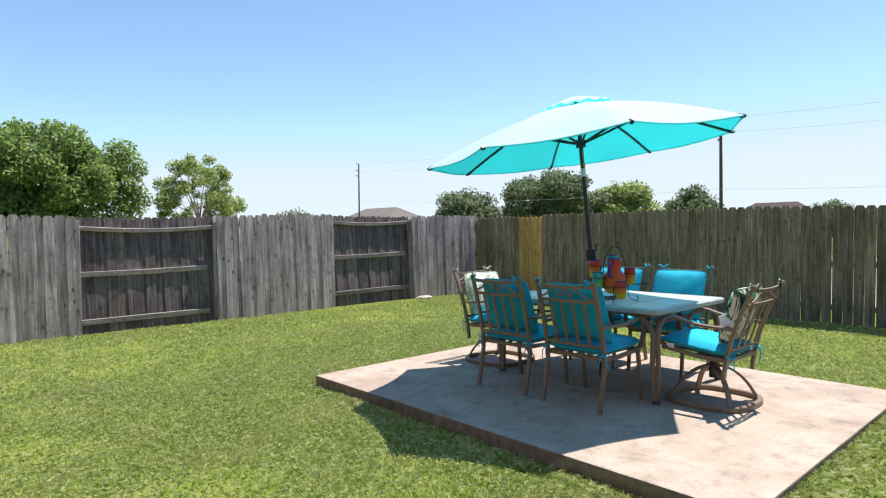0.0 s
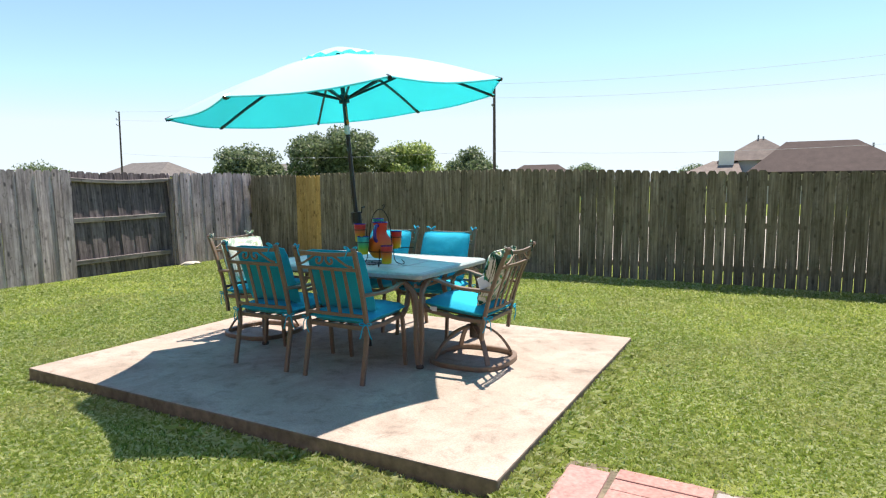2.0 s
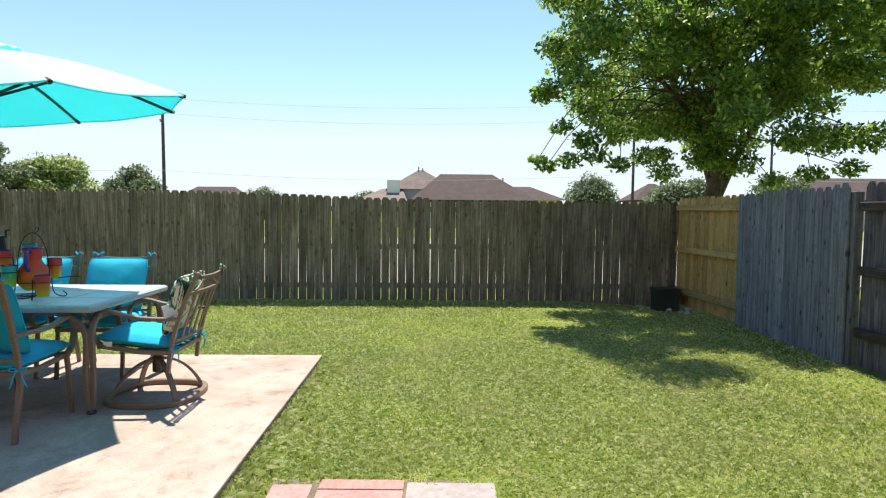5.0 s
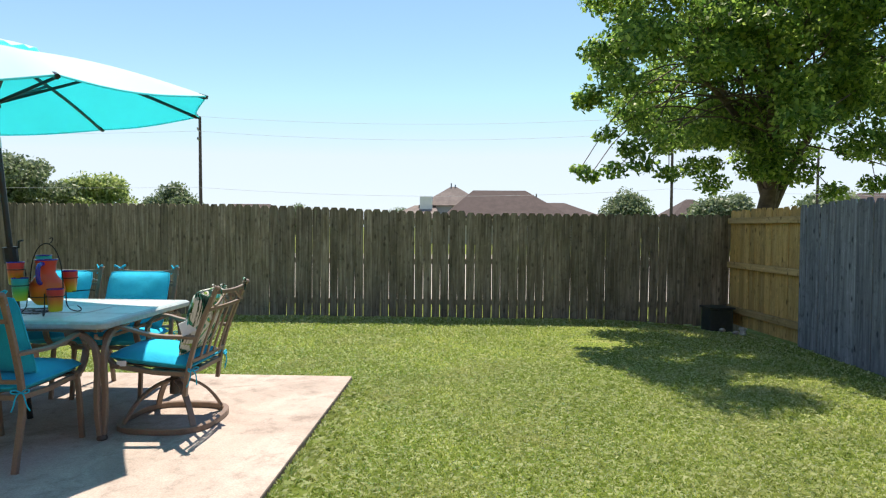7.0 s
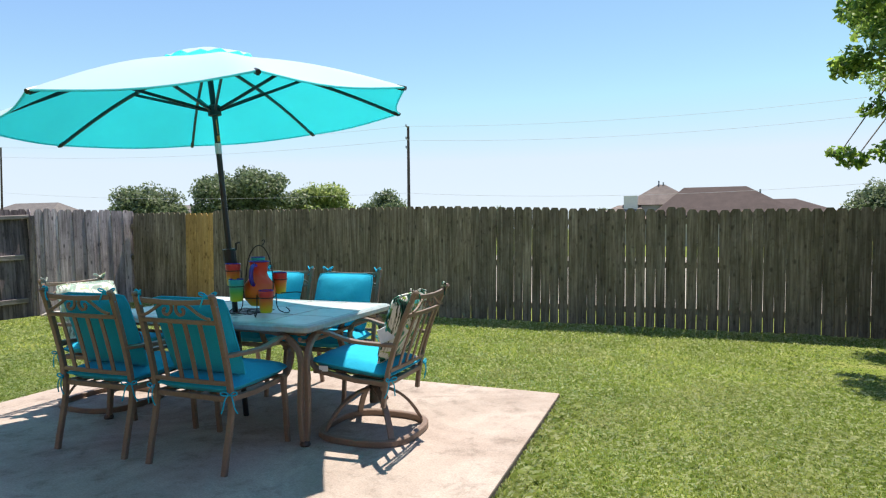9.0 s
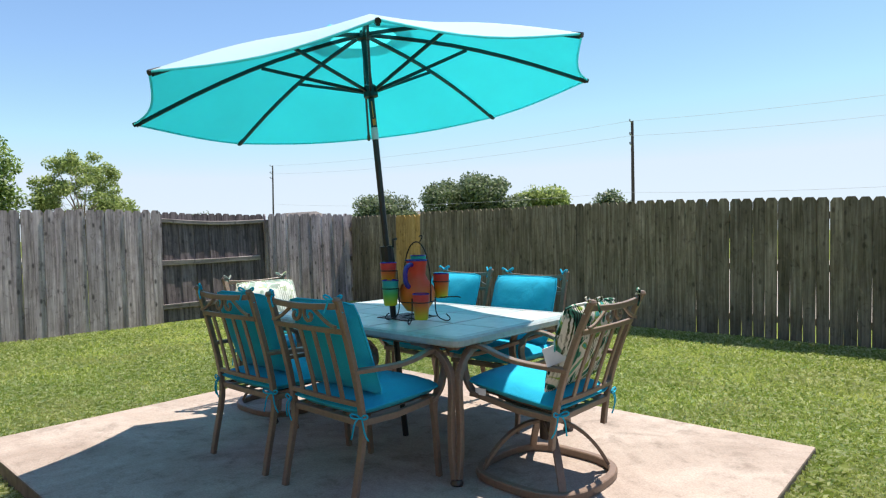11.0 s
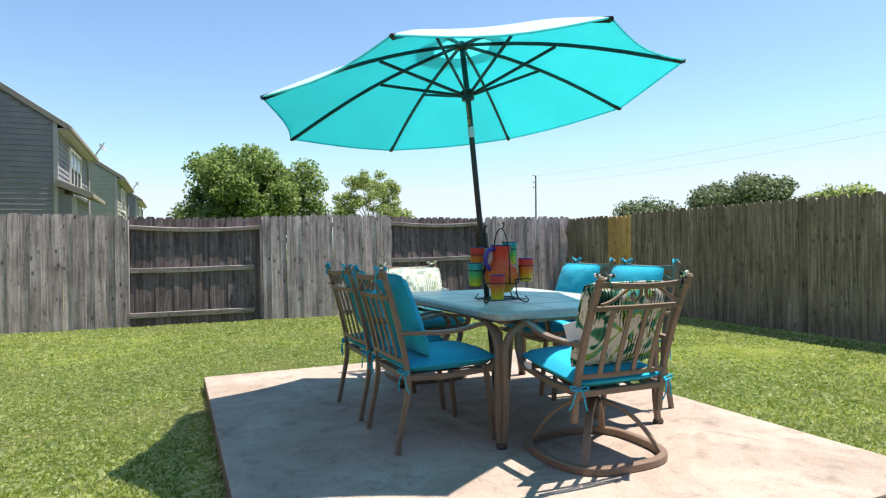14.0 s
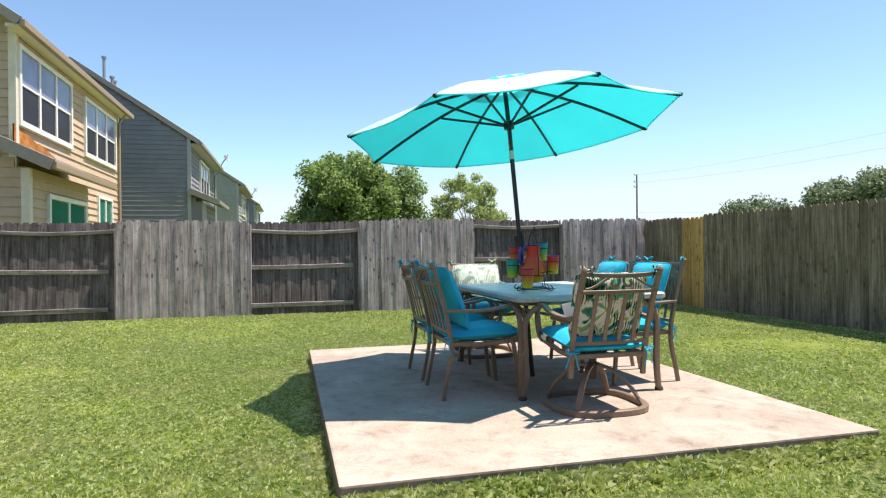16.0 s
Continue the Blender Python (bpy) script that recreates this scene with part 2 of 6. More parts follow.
def bm_tube(bm, pts, r, sides=8, flat=None, up=(0, 0, 1), cap=True, r_end=None):
    """A bar along pts; flat=(a, b) gives a rectangular bar of half sizes a across and b along up."""
    pts = [Vector(p) for p in pts]
    rings, ref, prev = [], Vector(up), None
    for i, p in enumerate(pts):
        t = (pts[min(i + 1, len(pts) - 1)] - pts[max(i - 1, 0)]).normalized()
        side = t.cross(ref)
        if side.length < 0.05:
            side = t.cross(Vector((0.0, 1.0, 0.1)))
        if prev is not None and not flat and (prev - t * prev.dot(t)).length > 0.1:
            side = prev - t * prev.dot(t)
        side.normalize()
        prev = side.copy()
        nrm = side.cross(t).normalized()
        if flat:
            a, b = flat
            c = 0.25 * min(a, b)
            prof = [(a, b - c), (a - c, b), (c - a, b), (-a, b - c), (-a, c - b), (c - a, -b), (a - c, -b), (a, c - b)]
        else:
            k = r if r_end is None else r + (r_end - r) * i / (len(pts) - 1)
            prof = [(k * math.cos(2 * math.pi * j / sides), k * math.sin(2 * math.pi * j / sides)) for j in range(sides)]
        rings.append([bm.verts.new(p + side * u + nrm * w) for u, w in prof])
    n = len(rings[0])
    for a, b in zip(rings, rings[1:]):
        for j in range(n):
            bm.faces.new((a[j], a[(j + 1) % n], b[(j + 1) % n], b[j]))
    if cap:
        bm.faces.new(rings[0][::-1])
        bm.faces.new(rings[-1])
    return bm


def bezier(p0, p1, p2, p3, n=8):
    p0, p1, p2, p3 = (Vector(p) for p in (p0, p1, p2, p3))
    return [p0 * (1 - t) ** 3 + p1 * 3 * t * (1 - t) ** 2 + p2 * 3 * t * t * (1 - t) + p3 * t ** 3 for t in (i / n for i in range(n + 1))]


def bm_lathe(bm, prof, n=24, centre=(0, 0, 0), close=False):
    c = Vector(centre)
    rings = [[bm.verts.new(c + Vector((r * math.cos(2 * math.pi * j / n), r * math.sin(2 * math.pi * j / n), z))) for j in range(n)] for r, z in prof]
    for a, b in zip(rings, rings[1:]):
        for j in range(n):
            bm.faces.new((a[j], a[(j + 1) % n], b[(j + 1) % n], b[j]))
    if close:
        bm.faces.new(rings[0][::-1])
        bm.faces.new(rings[-1])
    return bm


def mesh_of(name, bm, mat, smooth=False, recalc=True):
    if recalc:
        bmesh.ops.recalc_face_normals(bm, faces=bm.faces[:])
    me = bpy.data.meshes.new(name)
    bm.to_mesh(me)
    bm.free()
    for p in me.polygons:
        p.use_smooth = smooth
    if mat is not None:
        me.materials.append(mat)
    if smooth:
        me.set_sharp_from_angle(angle=radians(40))
    return me


def part(name, bm, mat, parent=None, label="", smooth=False, recalc=True):
    ob = new(name, mesh_of(name, bm, mat, smooth, recalc))
    ob.parent = parent
    if label:
        ob["label"] = label
    return ob


def thing(name, label, category, at=(0, 0, 0), rz=0.0, group="", kind=""):
    ob = new(name)
    ob.empty_display_size = 0.1
    ob.matrix_basis = pose(*at, 0, 0, rz)
    return tagged(ob, label, category, group, kind)


def mesh_np(name, verts, faces, mat, smooth=False):
    """A mesh from arrays; all faces have the same number of corners."""
    me = bpy.data.meshes.new(name)
    nv, (nf, k) = len(verts), faces.shape
    me.vertices.add(nv)
    me.vertices.foreach_set("co", np.ascontiguousarray(verts, dtype=np.float32).ravel())
    me.loops.add(nf * k)
    me.loops.foreach_set("vertex_index", np.ascontiguousarray(faces, dtype=np.int32).ravel())
    me.polygons.add(nf)
    me.polygons.foreach_set("loop_start", np.arange(0, nf * k, k, dtype=np.int32))
    me.update(calc_edges=True)
    me.materials.append(mat)
    me.polygons.foreach_set("use_smooth", np.full(nf, smooth))
    return me

# ---------------------------------------------------------------- large structure
LX, BY, RX = -10.22, 10.87, 4.5                       # fence planes
SX0, SX1, SY0, SY1, SZ = -4.90, -0.80, 3.30, 6.48, 0.12   # patio slab

# ground: one sheet to the horizon, finer near the yard
def grid_lines():
    out = [-2500, -900, -300, -120, -60]
    out += list(np.linspace(-30, 30, 61))
    return out + [60, 120, 300, 900, 2500]


def edge_rise(x, y):
    """Turf grown up against the slab's +x side."""
    return 0.07 * np.clip(1 - (x - SX1) / 0.18, 0, 1) * (x >= SX1) * np.clip((y - SY0 + 0.25) / 0.3, 0, 1) * np.clip((SY1 + 0.4 - y) / 0.4, 0, 1)


gx = sorted(grid_lines() + [SX1 - 0.02, SX1, SX1 + 0.06, SX1 + 0.12, SX1 + 0.18])
gy = sorted(grid_lines() + [SY0 - 0.25, SY0 + 0.05, SY1, SY1 + 0.4])
bm = bmesh.new()
gv = {}
for i, x in enumerate(gx):
    for j, y in enumerate(gy):
        z = 0.035 * noise.noise(Vector((x * 0.35, y * 0.35, 0.3))) if abs(x) < 30 and abs(y) < 30 else 0.0
        z -= 0.16 * math.exp(-((x - 4.6) ** 2 + (y - 11.2) ** 2) / 1.6)
        near_slab = max(0, min(1, 1.5 - max(SX0 - x, x - SX1, SY0 - y, y - SY1)))
        gv[i, j] = bm.verts.new((x, y, z * (1 - near_slab) - 0.005 + float(edge_rise(x, y))))
for i in range(len(gx) - 1):
    for j in range(len(gy) - 1):
        bm.faces.new((gv[i, j], gv[i + 1, j], gv[i + 1, j + 1], gv[i, j + 1]))
ground = part("ground", bm, M["soil"], None, smooth=True)
tagged(ground, "short mown green lawn with dry pale patches", "lawn", kind="structure")

# patio slab
bm = bmesh.new()
bm_box(bm, SX0, SX1, SY0, SY1, -0.15, SZ, bevel=0.012)
slab = part("pavement", bm, M["concrete"])
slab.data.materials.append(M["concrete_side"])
# the slab's side faces take a darker concrete than its top
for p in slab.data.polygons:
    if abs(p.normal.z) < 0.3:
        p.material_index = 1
tagged(slab, "raised pinkish tan concrete patio slab on the lawn", "patio slab", kind="structure")


def picket_mesh(name, w, h, mat, lean=0.0, t=0.017, z0=0.0, dog=0.03, bow=0.0, foot=1.0):
    """A dog-eared fence board, width along x, thickness along y, standing on z0."""
    bm = bmesh.new()
    zs = [z0, z0 + (h - z0) * 0.5, h - dog]
    prof = []
    for s in (-1, 1):
        for zi, z in enumerate(zs):
            prof.append((s * w / 2 * (foot if zi == 0 else (1 + foot) / 2 * 1.02 if zi == 1 else 1.0), z, bow * (1 if zi == 1 else 0)))
    left = [p for p in prof if p[0] < 0]
    right = [p for p in prof if p[0] > 0]
    outline = right + [(w / 2 - dog * 0.62, h, 0), (-(w / 2 - dog * 0.62), h, 0)] + left[::-1]
    fr = [bm.verts.new((x + lean * z, -t / 2 + b, z)) for x, z, b in outline]
    bk = [bm.verts.new((x + lean * z, t / 2 + b, z)) for x, z, b in outline]
    bm.faces.new(fr)
    bm.faces.new(bk[::-1])
    n = len(fr)
    for i in range(n):
        bm.faces.new((fr[i], bk[i], bk[(i + 1) % n], fr[(i + 1) % n]))
    return mesh_of(name, bm, mat)


rng = random.Random(7)
PICK = {}
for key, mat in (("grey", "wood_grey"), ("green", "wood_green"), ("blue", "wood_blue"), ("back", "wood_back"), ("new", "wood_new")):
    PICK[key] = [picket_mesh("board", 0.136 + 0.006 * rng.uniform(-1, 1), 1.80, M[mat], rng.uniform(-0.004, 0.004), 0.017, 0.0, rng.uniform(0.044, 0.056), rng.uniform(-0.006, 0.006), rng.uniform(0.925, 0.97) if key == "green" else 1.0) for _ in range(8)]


def board(key, x, y, rz, z=0.0, top=1.8, parent=None, wide=1.0, tilt=0.0, back=0.0):
    """One fence board standing at x, y, its broad side turned by rz, reaching up to top."""
    ob = new("board", rng.choice(PICK[key]))
    ob.parent = parent
    m = pose(x, y, z, -back, tilt, rz)
    ob.matrix_basis = m @ Matrix.Diagonal((wide, 1, (top - z) / 1.8, 1))
    return ob


def bar_mesh(length, w, t, sag, mat, name="rail", n=8):
    """A rail along x from 0, sagging in the middle."""
    bm = bmesh.new()
    pts = [(length * i / n, 0.25 * sag * math.sin(math.pi * i / n), -sag * math.sin(math.pi * i / n)) for i in range(n + 1)]
    bm_tube(bm, pts, 0, flat=(t / 2, w / 2))
    return mesh_of(name, bm, mat)


def rail(parent, x, y, z, length, rz, w=0.085, t=0.04, sag=0.0, mat="wood_rail", drop=0.0):
    ob = new("rail", bar_mesh(length, w, t, sag, M[mat]))
    ob.parent = parent
    ob.matrix_basis = pose(x, y, z, 0, drop, rz)
    return ob


def post(parent, x, y, top, mat="wood_grey", w=0.09):
    bm = bmesh.new()
    bm_box(bm, -w / 2, w / 2, -w / 2, w / 2, -0.1, top, bevel=0.006)
    ob = part("post", bm, M[mat], parent)
    ob.matrix_basis = pose(x, y, 0)
    return ob


# fence on the -x side: bays alternately seen from the board side and from the rail side
fence_w = thing("fence", "weathered grey cedar privacy fence with sagging rails", "fence", kind="structure")
LEAN = 5.8                                             # degrees by which the railed bays lean outwards
BAYS_W = [(-2.15, 0.03, "rails"), (0.03, 2.35, "boards"), (2.35, 4.50, "rails"),
          (4.50, 6.86, "boards"), (6.86, 8.93, "rails"), (8.93, 11.00, "boards")]
def dip_w(y):
    """The fence sinks towards -y."""
    return min(0.05, 0.03 * max(0.0, 5.4 - y))


for y0, y1, side in BAYS_W:
    post(fence_w, LX - 0.095, y0, (1.74 if side == "boards" else 1.80) - dip_w(y0))
    n = max(1, round((y1 - y0) / 0.142))
    step = (y1 - y0) / n
    bx = LX + 0.028 if side == "boards" else LX - 0.072
    drift = rng.uniform(-0.01, 0.01)
    for i in range(n):
        y = y0 + (i + 0.5) * step
        top = 1.865 - dip_w(y) + 0.012 * rng.uniform(-1, 1) + 0.012 * math.sin(y * 1.3) + drift
        if rng.random() < 0.06:
            top += rng.uniform(-0.03, 0.02)
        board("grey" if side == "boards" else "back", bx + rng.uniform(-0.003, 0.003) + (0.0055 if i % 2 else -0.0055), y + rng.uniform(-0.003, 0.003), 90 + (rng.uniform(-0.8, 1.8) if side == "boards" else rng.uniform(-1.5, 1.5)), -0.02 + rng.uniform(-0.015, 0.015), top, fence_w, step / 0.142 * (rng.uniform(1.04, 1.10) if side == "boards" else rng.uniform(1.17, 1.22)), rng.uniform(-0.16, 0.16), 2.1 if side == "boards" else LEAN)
    if side == "rails":
        for z, sag, w in ((1.70, 0.045, 0.07), (0.98, 0.01, 0.085), (0.245, 0.0, 0.085)):
            d = rng.uniform(-0.9, 0.9) if z < 1.5 else 0.0
            rail(fence_w, (LX - 0.020 if z > 1.5 else LX - 0.040) - z * math.tan(radians(LEAN)), y0 + 0.03, z + (0.02 if y0 > 3 else -0.015) - dip_w((y0 + y1) / 2), y1 - y0 - 0.06 - (0.12 if z < 1.5 else 0), 90, w, 0.086 if z > 1.5 else 0.05, sag, "wood_rail", d)
        for yy, hh in ((y0 - 0.012, 1.88 - dip_w(y0)), (y1 + 0.012, 1.86 - dip_w(y1))):
            board("grey", LX - 0.035, yy, 0, 0.02, hh, fence_w, 0.6, -LEAN)
    else:
        for z in (1.68, 0.98, 0.26):
            rail(fence_w, LX - 0.072, y0 + 0.03, z, y1 - y0 - 0.06, 90, 0.085, 0.04)
post(fence_w, LX - 0.06, 11.0, 1.78)

# fence on the +y side: boards with open gaps, rails on the far face
fence_n = thing("fence", "greenish brown weathered board fence with light showing through gaps", "fence", kind="structure")
x = LX + 0.10
while x < RX + 0.13:
    u = (x - LX) / (RX - LX)
    fresh = -8.80 < x < -8.17
    gap = -0.004 if u < 0.36 else rng.uniform(0.001, 0.004)
    if 3.0 < x < 4.3:
        gap = rng.choice([-0.002, 0.002, 0.008])
    top = 1.845 - 0.125 * max(0, min(1, (x + 3.6) / 4.0)) + 0.008 * rng.uniform(-1, 1)
    if x < -8.8:
        top -= 0.02
    if fresh:
        top = 1.80
    if abs(x - 0.03) < 0.08:
        top += 0.03
    w = 0.137 + rng.uniform(-0.004, 0.004)
    board("new" if fresh else "green", x + w / 2, BY + rng.uniform(-0.008, 0.008), rng.uniform(-1.6, 1.6), -0.01 + rng.uniform(-0.02, 0.015) - (0.12 if x > 4 else 0.04 if x > 1 else 0), top, fence_n, w / 0.136, rng.uniform(-0.16, 0.16) + (0.25 if u > 0.5 else 0))
    x += w + gap
for x0 in np.arange(LX, RX - 1.0, 2.44):
    ln = min(2.44, RX - x0)
    for z in (1.56, 0.93, 0.27):
        rail(fence_n, x0, BY + 0.035, z, ln, 0, 0.085, 0.04, 0.0, "wood_green", rng.uniform(-0.3, 0.3))
    post(fence_n, x0 + 0.05, BY + 0.11, 1.70, "wood_green")

# fence on the +x side: a fresh bay seen from behind, a silvered bay, then bays with the rails in view
fence_e = thing("fence", "patchwork wooden fence with one fresh yellow pine bay", "fence", kind="structure")
def bay_e(p0, p1, key, side, top, mat_rail, rails=(1.62, 0.93, 0.24), rise=0.0):
    """One bay from p0 to p1 (x, y), p1 further along +y; rails on the yard side or behind the boards."""
    a, b = Vector((*p0, 0)), Vector((*p1, 0))
    run = b - a
    turn = math.degrees(math.atan2(run.y, run.x))
    out = Vector((run.y, -run.x, 0)).normalized()
    n = round(run.length / 0.142)
    for i in range(n):
        c = a.lerp(b, (i + 0.5) / n) + out * ((-0.012 if side == "boards" else 0.10) + rng.uniform(-0.004, 0.004))
        board(key, c.x, c.y, turn, 0.0, top + rise * (1 - i / n) + 0.014 * rng.uniform(-1, 1), fence_e, run.length / n / 0.142 * (1.015 if side == "boards" else 1.05), rng.uniform(-0.5, 0.5))
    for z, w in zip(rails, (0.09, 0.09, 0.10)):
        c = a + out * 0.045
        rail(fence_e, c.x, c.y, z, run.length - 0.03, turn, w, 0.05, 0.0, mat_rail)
    c = a + out * 0.05
    post(fence_e, c.x, c.y, top - 0.02, mat_rail)
bay_e((RX, 8.88), (4.36, 10.84), "new", "rails", 1.79, "wood_rail_new")
bay_e((RX, 6.64), (RX, 8.88), "blue", "boards", 1.79, "wood_blue", rise=0.06)
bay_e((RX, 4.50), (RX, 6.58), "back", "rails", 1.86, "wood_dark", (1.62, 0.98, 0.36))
bay_e((RX, 2.10), (RX, 4.50), "grey", "boards", 1.80, "wood_rail")
bay_e((RX, -0.30), (RX, 2.10), "grey", "rails", 1.80, "wood_rail")
bay_e((RX, -2.65), (RX, -0.30), "grey", "boards", 1.80, "wood_rail")

# ---------------------------------------------------------------- patio furniture
M["bronze"] = plain("bronze_painted_metal", (0.215, 0.15, 0.107), 0.42, 0.0, 0.12, 60, 0.15)
M["bronze_dark"] = plain("dark_bronze_metal", (0.06, 0.045, 0.035), 0.45, 0.0, 0.15, 60, 0.1)
M["black_metal"] = plain("black_powder_coat", (0.012, 0.016, 0.018), 0.35, 0.0, 0.2, 60, 0.1)
M["wire"] = plain("black_wire", (0.018, 0.016, 0.016), 0.5, 0.3, 0.2, 60, 0.0)
M["white_tag"] = plain("white_cloth_tag", (0.8, 0.79, 0.77), 0.9, 0, 0.05, 30, 0.1)
M["silver"] = plain("silver_collar", (0.55, 0.56, 0.57), 0.35, 0.7, 0.05, 30, 0.0)


def fabric(name, col, weave=260.0):
    m, nt, b = base(name, 0.9, 0, 0.2)
    b.inputs["Sheen Weight"].default_value = 0.06
    v = stretch(nt, (1, 1, 1))
    n1, n2 = noise_node(nt, weave, 2, 0.6, v), noise_node(nt, 5, 4, 0.6, v)
    c1 = ramp_node(nt, [(0.3, tuple(c * 0.86 for c in col)), (0.7, tuple(c * 1.08 for c in col))], n1)
    c2 = ramp_node(nt, [(0.3, (0.84, 0.88, 0.9)), (0.7, (1.04, 1.03, 1.02))], n2)
    nt.links.new(mixc(nt, 1.0, c1, c2, "MULTIPLY"), b.inputs["Base Color"])
    n3 = noise_node(nt, 9, 3, 0.5, v, 1.2)
    add = nt.nodes.new("ShaderNodeMath")
    add.operation = "MULTIPLY_ADD"
    add.inputs[1].default_value = 0.12
    nt.links.new(n1, add.inputs[0])
    nt.links.new(n3, add.inputs[2])
    bump(nt, b, add.outputs[0], 0.35, 0.012)
    return m


M["teal"] = fabric("teal_canvas", (0.004, 0.43, 0.64))


def floral(name, depth):
    """Tropical leaf print: cream ground, green and yellow fronds, dark stems."""
    m, nt, b = base(name, 0.9, 0, 0.2)
    v = stretch(nt, (1, 1, 1), random_shift=True)
    w = nt.nodes.new("ShaderNodeTexWave")
    w.inputs["Scale"].default_value, w.inputs["Distortion"].default_value = 16.0, 4.5
    w.inputs["Detail"].default_value, w.inputs["Detail Scale"].default_value = 2.0, 1.4
    nt.links.new(v, w.inputs["Vector"])
    n1, n2 = noise_node(nt, 6.5, 2, 0.45, v, 1.3), noise_node(nt, 6.0, 3, 0.5, v, 0.8)
    cols = ramp_node(nt, [(0.365, (0.012, 0.06, 0.045)), (0.43, (0.05, 0.24, 0.15)), (0.465, (0.68, 0.67, 0.60)), (0.57, (0.74, 0.73, 0.66)), (0.60, (0.28, 0.40, 0.06)), (0.69, (0.05, 0.36, 0.34))], n1)
    cols.node.color_ramp.interpolation = "EASE"
    lines = ramp_node(nt, [(0.34, (0.08, 0.11, 0.06)), (0.48, (1, 1, 1))], w.outputs[0])
    sel = ramp_node(nt, [(0.46, (0, 0, 0)), (0.54, (1, 1, 1))], n2)
    bw = nt.nodes.new("ShaderNodeRGBToBW")
    nt.links.new(sel, bw.inputs[0])
    c = mixc(nt, bw.outputs[0], cols, mixc(nt, 1.0, cols, lines, "MULTIPLY"))
    c = mixc(nt, depth, (0.74, 0.76, 0.68), c)
    nt.links.new(c, b.inputs["Base Color"])
    bump(nt, b, noise_node(nt, 220, 2, 0.6, v), 0.15, 0.004)
    return m


M["floral"] = floral("tropical_print_canvas", 1.0)
M["floral_pale"] = floral("pale_leaf_print_canvas", 0.6)


def pillow(bm, sx, sy, sz, m=None, puff=0.35, nx=14, ny=14):
    """A stuffed square cushion, sx by sy, sz thick, seams along its edge."""
    grid = {}
    for s in (1, -1):
        for i in range(nx + 1):
            for j in range(ny + 1):
                u, w = 2 * i / nx - 1, 2 * j / ny - 1
                edge = max(abs(u), abs(w))
                rr = (abs(u) ** 5 + abs(w) ** 5) ** 0.2
                k = edge / rr if rr > 1e-6 else 1
                k = 1 - (1 - k) * 0.22
                prof = (1 - edge ** 6) ** 0.5
                z = s * sz / 2 * (prof * (1 - puff) + puff * (1 - u * u) * (1 - w * w)) if edge < 1 else 0.0
                z += s * 0.006 * noise.noise(Vector((u * 2.6, w * 2.6, s * 3.0))) * prof
                if edge == 1 and s == -1:
                    grid[s, i, j] = grid[1, i, j]
                else:
                    co = Vector((u * k * sx / 2 * (1 - 0.03 * (1 - edge) * 0), w * k * sy / 2, z))
                    grid[s, i, j] = bm.verts.new(m @ co if m is not None else co)
        for i in range(nx):
            for j in range(ny):
                q = [grid[s, i, j], grid[s, i + 1, j], grid[s, i + 1, j + 1], grid[s, i, j + 1]]
                bm.faces.new(q if s == 1 else q[::-1])
    return bm


def piping(bm, sx, sy, m, r=0.006):
    pts = []
    for k in range(41):
        a = 2 * math.pi * k / 40 + 0.01
        c, s = math.cos(a), math.sin(a)
        d = (abs(c) ** 18 + abs(s) ** 18) ** (1 / 18)
        pts.append(m @ Vector((c / d * sx / 2 * 0.985, s / d * sy / 2 * 0.985, 0)))
    return bm_tube(bm, pts, r, 5, cap=False)


def tie_bow(bm, at, out, r=0.006, ln=0.11):
    """A knotted cloth tie: two loops and two hanging tails."""
    a, o = Vector(at), Vector(out)
    side = o.cross(Vector((0, 0, 1))).normalized()
    for s in (-1, 1):
        bm_tube(bm, bezier(a, a + side * s * 0.05 + Vector((0, 0, 0.05)) + o * 0.02, a + side * s * 0.07 + o * 0.03 + Vector((0, 0, -0.01)), a + o * 0.012, 6), r, 5)
        bm_tube(bm, bezier(a, a + side * s * 0.03 + o * 0.03, a + side * s * 0.02 + o * 0.03 + Vector((0, 0, -ln * 0.6)), a + side * s * 0.045 + o * 0.015 + Vector((0, 0, -ln)), 6), r * 0.9, 5)
    return bm


